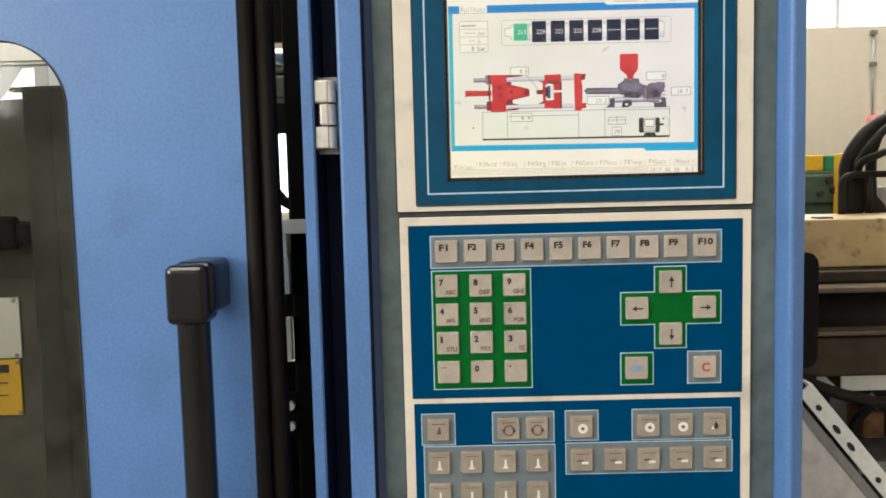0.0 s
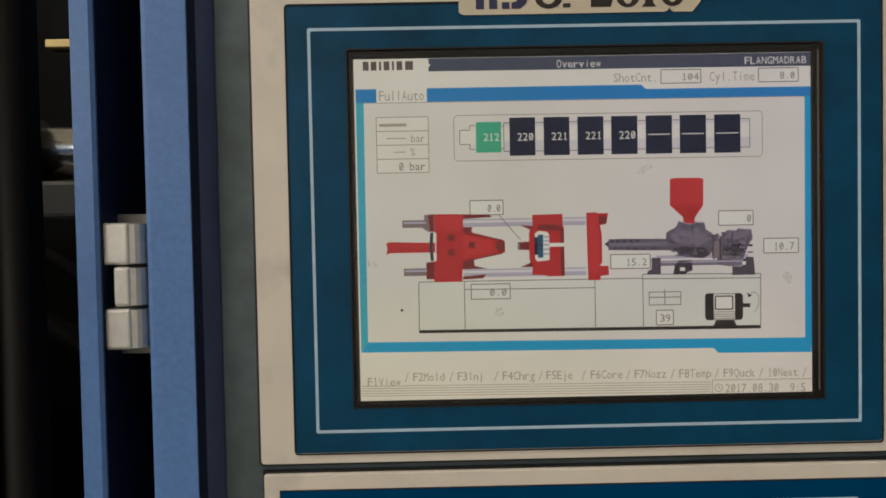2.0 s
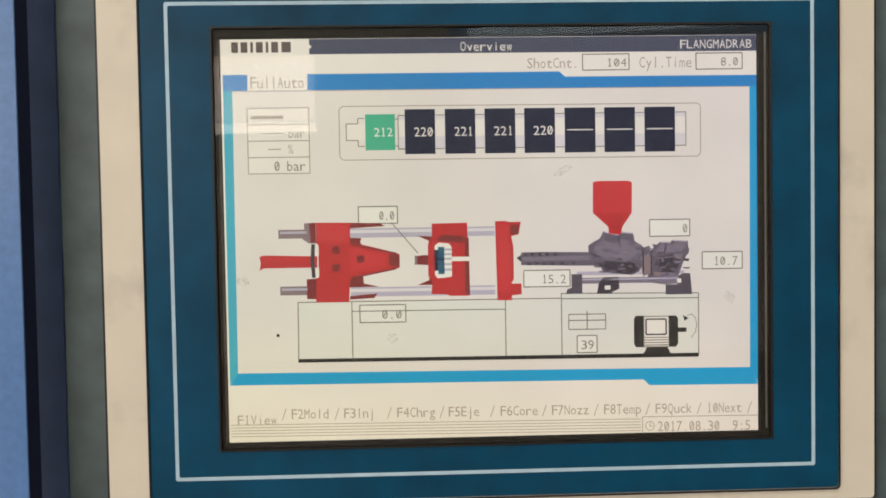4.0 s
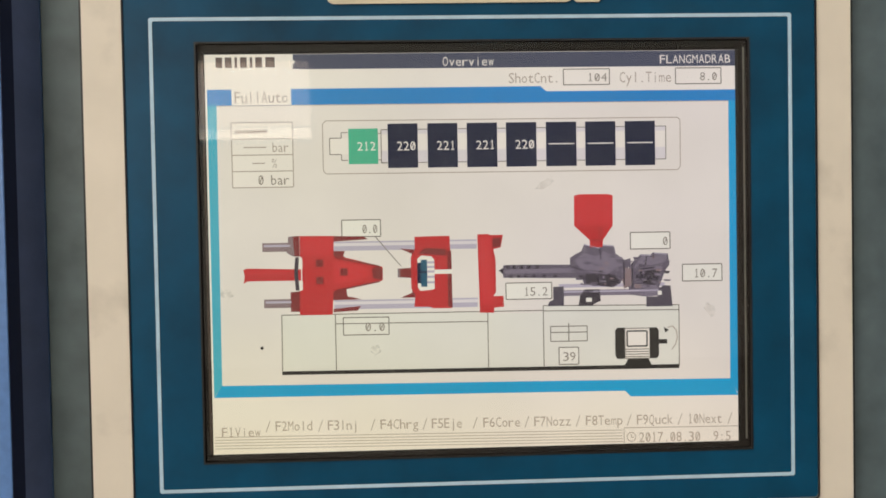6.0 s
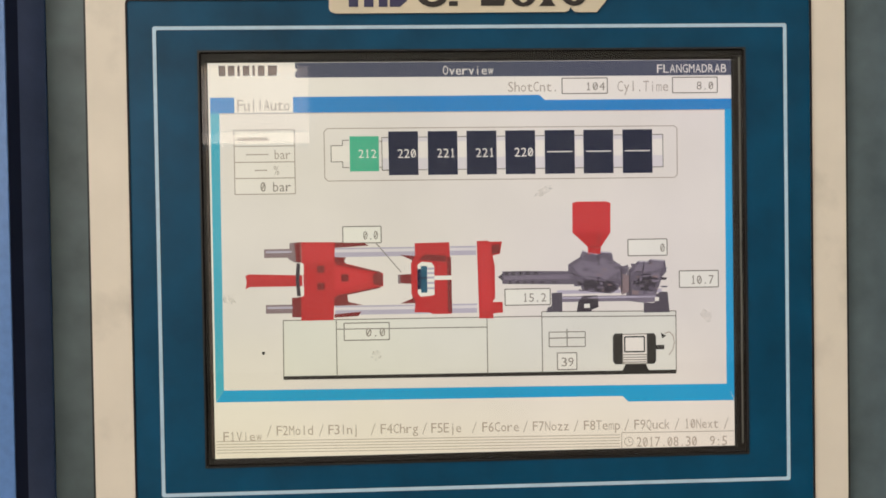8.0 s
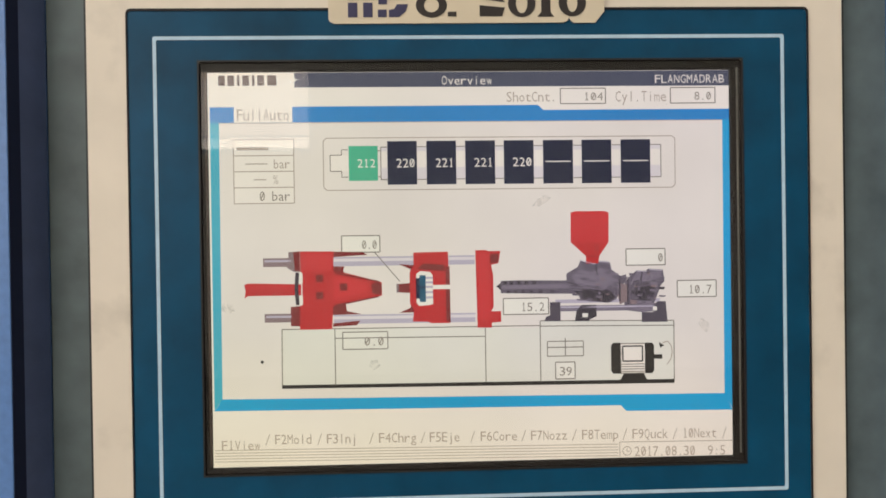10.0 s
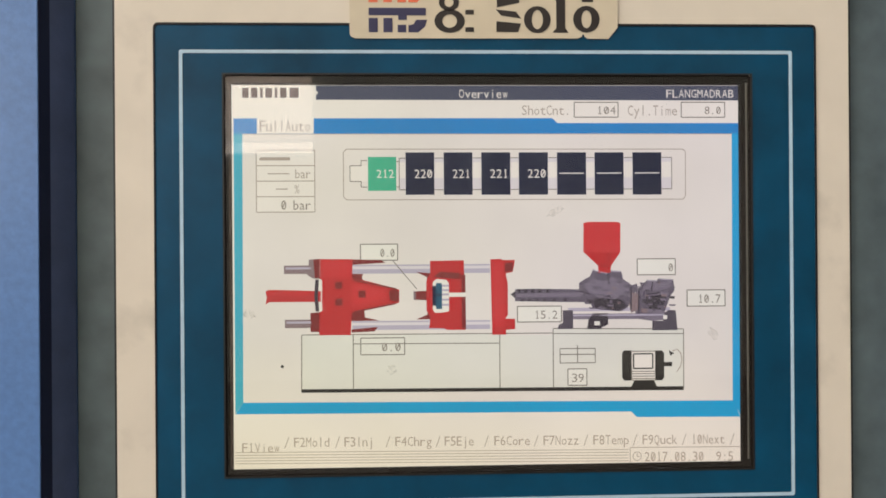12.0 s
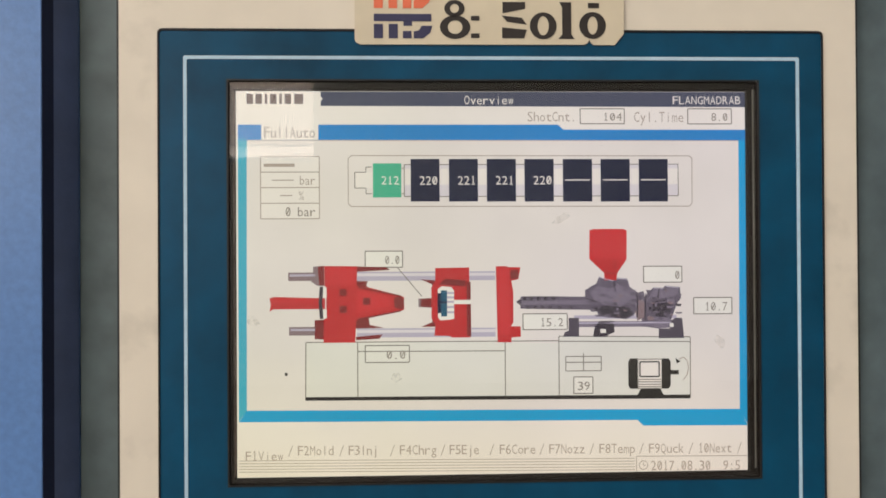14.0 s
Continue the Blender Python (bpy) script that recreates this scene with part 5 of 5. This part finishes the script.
hose("black rubber hose inside the machine", [(-0.50, 0.30, 1.49), (-0.39, 0.30, 1.425), (-0.344, 0.30, 1.380), (-0.319, 0.30, 1.356), (-0.27, 0.30, 1.28), (-0.245, 0.30, 0.9)], 0.0065, skin=LOOM)
hose("black rubber hose inside the machine", [(-0.50, 0.30, 1.42), (-0.39, 0.30, 1.366), (-0.344, 0.30, 1.330), (-0.325, 0.30, 1.300), (-0.318, 0.30, 1.23), (-0.336, 0.30, 1.12), (-0.35, 0.30, 0.9)], 0.0100, skin=LOOM)

# ---- injection side, seen past the cabinet ----
beam = thing("carriage_beam", (1.0, 0.5, 1.15), "tan painted worn machine beam with a slot", "machine part")
adopt(beam, part("beam_body", slab(0.30, 1.9, 0.480, 0.70, 1.232, 1.305, 0.003), TAN))
adopt(beam, part("slot", slab(0.462, 0.484, 0.505, 0.532, 1.3030, 1.3075, 0.001), INK, label="dark slot"))
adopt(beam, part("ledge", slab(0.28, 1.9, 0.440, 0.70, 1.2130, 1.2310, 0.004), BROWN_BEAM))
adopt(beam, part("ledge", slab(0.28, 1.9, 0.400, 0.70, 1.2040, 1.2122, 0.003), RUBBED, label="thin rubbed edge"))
rail = thing("guide_cylinder", (1.0, 0.47, 1.1), "dark oily guide cylinder under the beam", "machine part")
adopt(rail, part("cylinder", tube([(0.27, 0.475, 1.160), (1.9, 0.475, 1.160)], 0.040, 28), DARK_BEAM, smooth=True))
adopt(rail, part("rubbed_edge", slab(0.28, 1.9, 0.400, 0.45, 1.1430, 1.1490, 0.002), RUBBED))
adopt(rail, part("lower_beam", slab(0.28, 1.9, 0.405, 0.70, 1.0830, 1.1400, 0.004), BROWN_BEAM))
wheel = thing("round_guard", (0.33, 0.33, 1.05), "black round edged guard beside the cabinet", "machine part")
adopt(wheel, part("guard_body", sheet(rounded(0.25, 0.3500, 1.128, 1.2740, 0.016, 6), 0.280, 0.06), RUBBER))
strut = thing("perforated_strip", (0.40, 0.31, 0.6), "galvanised perforated angle strip set aslant", "metal strip")
bm = bmesh.new()
d = Vector((0.625, 0, -0.780)).normalized()
up = Vector((0.780, 0, 0.625)).normalized()
start, length = Vector((0.343, 0.300, 1.0948)), 1.38
for w0, w1, y0, y1 in ((-0.0085, 0.0105, 0.0, 0.003), (0.0105, 0.0130, 0.0, 0.026)):
    corners = [start + d * a + up * w + Vector((0, y, 0)) for a in (0, length) for w in (w0, w1) for y in (y0, y1)]
    vs = [bm.verts.new(c) for c in corners]
    for f in ((0, 1, 3, 2), (4, 6, 7, 5), (0, 4, 5, 1), (2, 3, 7, 6), (0, 2, 6, 4), (1, 5, 7, 3)):
        bm.faces.new([vs[k] for k in f])
bmesh.ops.recalc_face_normals(bm, faces=bm.faces)
adopt(strut, part("strip", bm, GALV))
for k in range(32):
    a = 0.0305 + 0.1246 * (k // 3) + (0.0, 0.037, 0.067)[k % 3]
    c = start + d * a
    bm = bmesh.new()
    ln = 0.0075 if k % 3 else 0.0045
    pts = []
    for s in range(12):
        ang = 2 * math.pi * s / 12
        o = c + d * (ln * math.cos(ang)) + up * (0.0036 * math.sin(ang))
        pts.append((o.x, o.z))
    adopt(strut, part("hole", sheet(pts, 0.2992, 0.0006), INK))
low = start - up * 0.021
far_end = low + d * 1.33
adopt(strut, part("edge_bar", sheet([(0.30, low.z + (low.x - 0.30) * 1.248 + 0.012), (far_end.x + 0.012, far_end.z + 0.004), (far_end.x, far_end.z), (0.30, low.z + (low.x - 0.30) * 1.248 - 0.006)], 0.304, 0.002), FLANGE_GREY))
skirt = [(0.300, low.z + (low.x - 0.30) * 1.248), (far_end.x, far_end.z), (0.300, max(0.0, far_end.z))]
adopt(strut, part("skirt_sheet", sheet(skirt, 0.306, 0.003), SKIRT, label="pale grey sheet behind the strip"))
tank = thing("lower_machine_body", (0.9, 0.6, 0), "dark oily lower machine body with pipes", "machine part")
adopt(tank, part("body", slab(0.36, 1.9, 0.62, 1.0, 0.0, 1.03, 0.01), DARK_BEAM))
adopt(tank, part("ledge", slab(0.36, 1.9, 0.50, 0.62, 0.90, 0.921, 0.004), FLANGE_GREY))
adopt(tank, part("cover_plate", slab(0.54, 0.62, 0.611, 0.6195, 0.925, 0.995, 0.002), FLANGE_GREY, label="pale grey cover plate"))
adopt(tank, part("valve_block", slab(0.564, 0.600, 0.555, 0.611, 0.938, 0.984, 0.006), RUST, label="rusty brown valve block"))
adopt(tank, part("elbow_pipe", tube(curve_line([(0.548, 0.56, 0.9205), (0.549, 0.56, 0.955), (0.560, 0.56, 0.975), (0.578, 0.56, 0.992), (0.60, 0.60, 1.000)], 6), 0.0075, 12), HOSE, smooth=True))
adopt(rail, part("pale_cover", slab(0.455, 0.53, 0.420, 0.424, 1.058, 1.0828, 0.001), STICKER_WHITE, label="pale sheet cover under the beam"))
adopt(rail, part("pale_cover", sheet([(0.418, 1.0828), (0.420, 1.062), (0.452, 1.060), (0.428, 1.0828)], 0.418, 0.003), LABEL_WHITE))
hose("black hydraulic hose under the beam", [(0.36, 0.40, 1.094), (0.41, 0.398, 1.072), (0.46, 0.40, 1.055), (0.54, 0.41, 1.042), (0.75, 0.43, 1.05)], 0.0085)
hose("black hydraulic hose under the beam", [(0.40, 0.50, 1.02), (0.46, 0.49, 0.99), (0.50, 0.50, 0.95), (0.55, 0.50, 0.80)], 0.010)

# hoses and the tube rack above the beam
rack = thing("tube_rack", (0.75, 0.65, 1.305), "black tubular rack standing on the beam", "rack")
adopt(rack, part("rack_tube", tube(curve_line([(0.573, 0.65, 1.306), (0.573, 0.65, 1.352), (0.577, 0.65, 1.366), (0.590, 0.65, 1.373), (0.62, 0.65, 1.3735), (0.855, 0.65, 1.371)], 6), 0.0060, 12), HOSE, smooth=True))
adopt(rack, part("rack_leg", tube([(0.6195, 0.65, 1.306), (0.6195, 0.65, 1.371)], 0.0058, 12), HOSE, smooth=True))
adopt(rack, part("rack_leg", tube([(0.76, 0.65, 1.306), (0.76, 0.65, 1.371)], 0.0058, 12), HOSE, smooth=True))
adopt(rack, part("gusset", sheet([(0.625, 1.306), (0.655, 1.306), (0.648, 1.322), (0.625, 1.346)], 0.652, 0.006), HOSE))
for radius, line in (
    (0.0125, [(0.606, 0.69, 1.300), (0.603, 0.69, 1.350), (0.600, 0.685, 1.390), (0.612, 0.68, 1.423), (0.638, 0.68, 1.452), (0.680, 0.68, 1.474), (0.78, 0.69, 1.500), (0.92, 0.70, 1.48), (1.02, 0.70, 1.306)]),
    (0.0095, [(0.672, 0.73, 1.300), (0.668, 0.73, 1.400), (0.676, 0.72, 1.450), (0.692, 0.72, 1.478), (0.715, 0.72, 1.495), (0.82, 0.73, 1.530), (1.00, 0.73, 1.50), (1.10, 0.73, 1.306)]),
    (0.0072, [(0.622, 0.71, 1.302), (0.616, 0.69, 1.360), (0.606, 0.655, 1.396), (0.620, 0.64, 1.426), (0.651, 0.64, 1.456), (0.74, 0.64, 1.49), (0.90, 0.63, 1.46), (0.96, 0.63, 1.306)]),
    (0.0066, [(0.632, 0.70, 1.302), (0.622, 0.69, 1.360), (0.602, 0.645, 1.392), (0.614, 0.62, 1.404), (0.640, 0.62, 1.412), (0.72, 0.62, 1.42), (0.82, 0.61, 1.39), (0.86, 0.61, 1.306)]),
):
    hose("black hydraulic hose arching over the beam", line, radius)
flange_piece = thing("hose_manifold", (0.70, 0.68, 1.305), "dark hose manifold block on the beam", "machine part")
adopt(flange_piece, part("manifold_block", slab(0.588, 0.628, 0.662, 0.70, 1.305, 1.372, 0.010, 3), HOSE))
adopt(flange_piece, part("pale_cap", slab(0.700, 0.78, 0.76, 0.80, 1.305, 1.352, 0.006, 3), CONDUIT))

# far machine, boxes and wall fittings
far = thing("far_machine", (1.6, 2.55, 0), "oily green machine far behind the beam", "machine")
adopt(far, part("machine_body", slab(1.2, 1.545, 2.45, 2.75, 0.0, 1.415, 0.01), MACHINE_GREEN))
adopt(far, part("machine_head", slab(1.34, 1.540, 2.42, 2.45, 1.28, 1.40, 0.01), MACHINE_GREEN))
for x, z in ((1.455, 1.375), (1.475, 1.335), (1.42, 1.32)):
    adopt(far, part("knob", tube([(x, 2.405, z), (x, 2.42, z)], 0.014, 12), INK))
ybox = thing("yellow_box", (1.50, 2.4, 1.16), "yellow painted upright box beside the green machine", "box")
adopt(ybox, part("box_body", slab(1.475, 1.540, 2.34, 2.42, 1.16, 1.482, 0.006), YELLOW))
adopt(ybox, part("box_switch", slab(1.512, 1.527, 2.333, 2.340, 1.38, 1.43, 0.002), INK))
obox = thing("orange_bin", (1.43, 2.5, 1.415), "orange yellow storage bin on the green machine", "bin")
adopt(obox, part("bin_body", slab(1.385, 1.462, 2.47, 2.62, 1.415, 1.482, 0.006), YELLOW))
gbox = thing("green_bin", (1.50, 2.5, 1.415), "dark green storage bin on the green machine", "bin")
adopt(gbox, part("bin_body", slab(1.464, 1.530, 2.46, 2.62, 1.415, 1.478, 0.006), GREEN))
shelf = thing("pale_ledge", (1.7, 2.4, 0), "pale cabinet standing before the far machine", "cabinet")
adopt(shelf, part("cabinet_body", slab(1.48, 1.7, 2.22, 2.36, 0.0, 1.16, 0.008), GREY_PLATE))
pipe = thing("wall_conduit", (2.13, 3.23, 1.68), "grey conduit pipe running down the beige wall", "conduit")
adopt(pipe, part("conduit", tube([(2.095, 3.238, 1.70), (2.095, 3.238, 2.120)], 0.0052, 10), CONDUIT, smooth=True))
for z in (1.96, 2.12):
    adopt(pipe, part("clip", slab(2.081, 2.109, 3.222, 3.25, z, z + 0.022, 0.002), DULL_STEEL))
alarm = thing("red_socket_box", (2.13, 3.2, 1.60), "faded red socket box with a hanging cable on the wall", "socket")
bm = tube([(2.105, 3.25, 1.680), (2.105, 3.18, 1.676)], 0.034, 12)
adopt(alarm, part("box_body", bm, PINK))
adopt(alarm, part("socket_face", tube([(2.116, 3.18, 1.690), (2.116, 3.160, 1.690)], 0.018, 10), LABEL_WHITE))
adopt(alarm, part("cable", tube(curve_line([(2.10, 3.18, 1.655), (2.02, 3.17, 1.63), (1.945, 3.16, 1.53), (1.935, 3.16, 1.40), (1.94, 3.17, 1.2)]), 0.007, 8), HOSE, smooth=True))
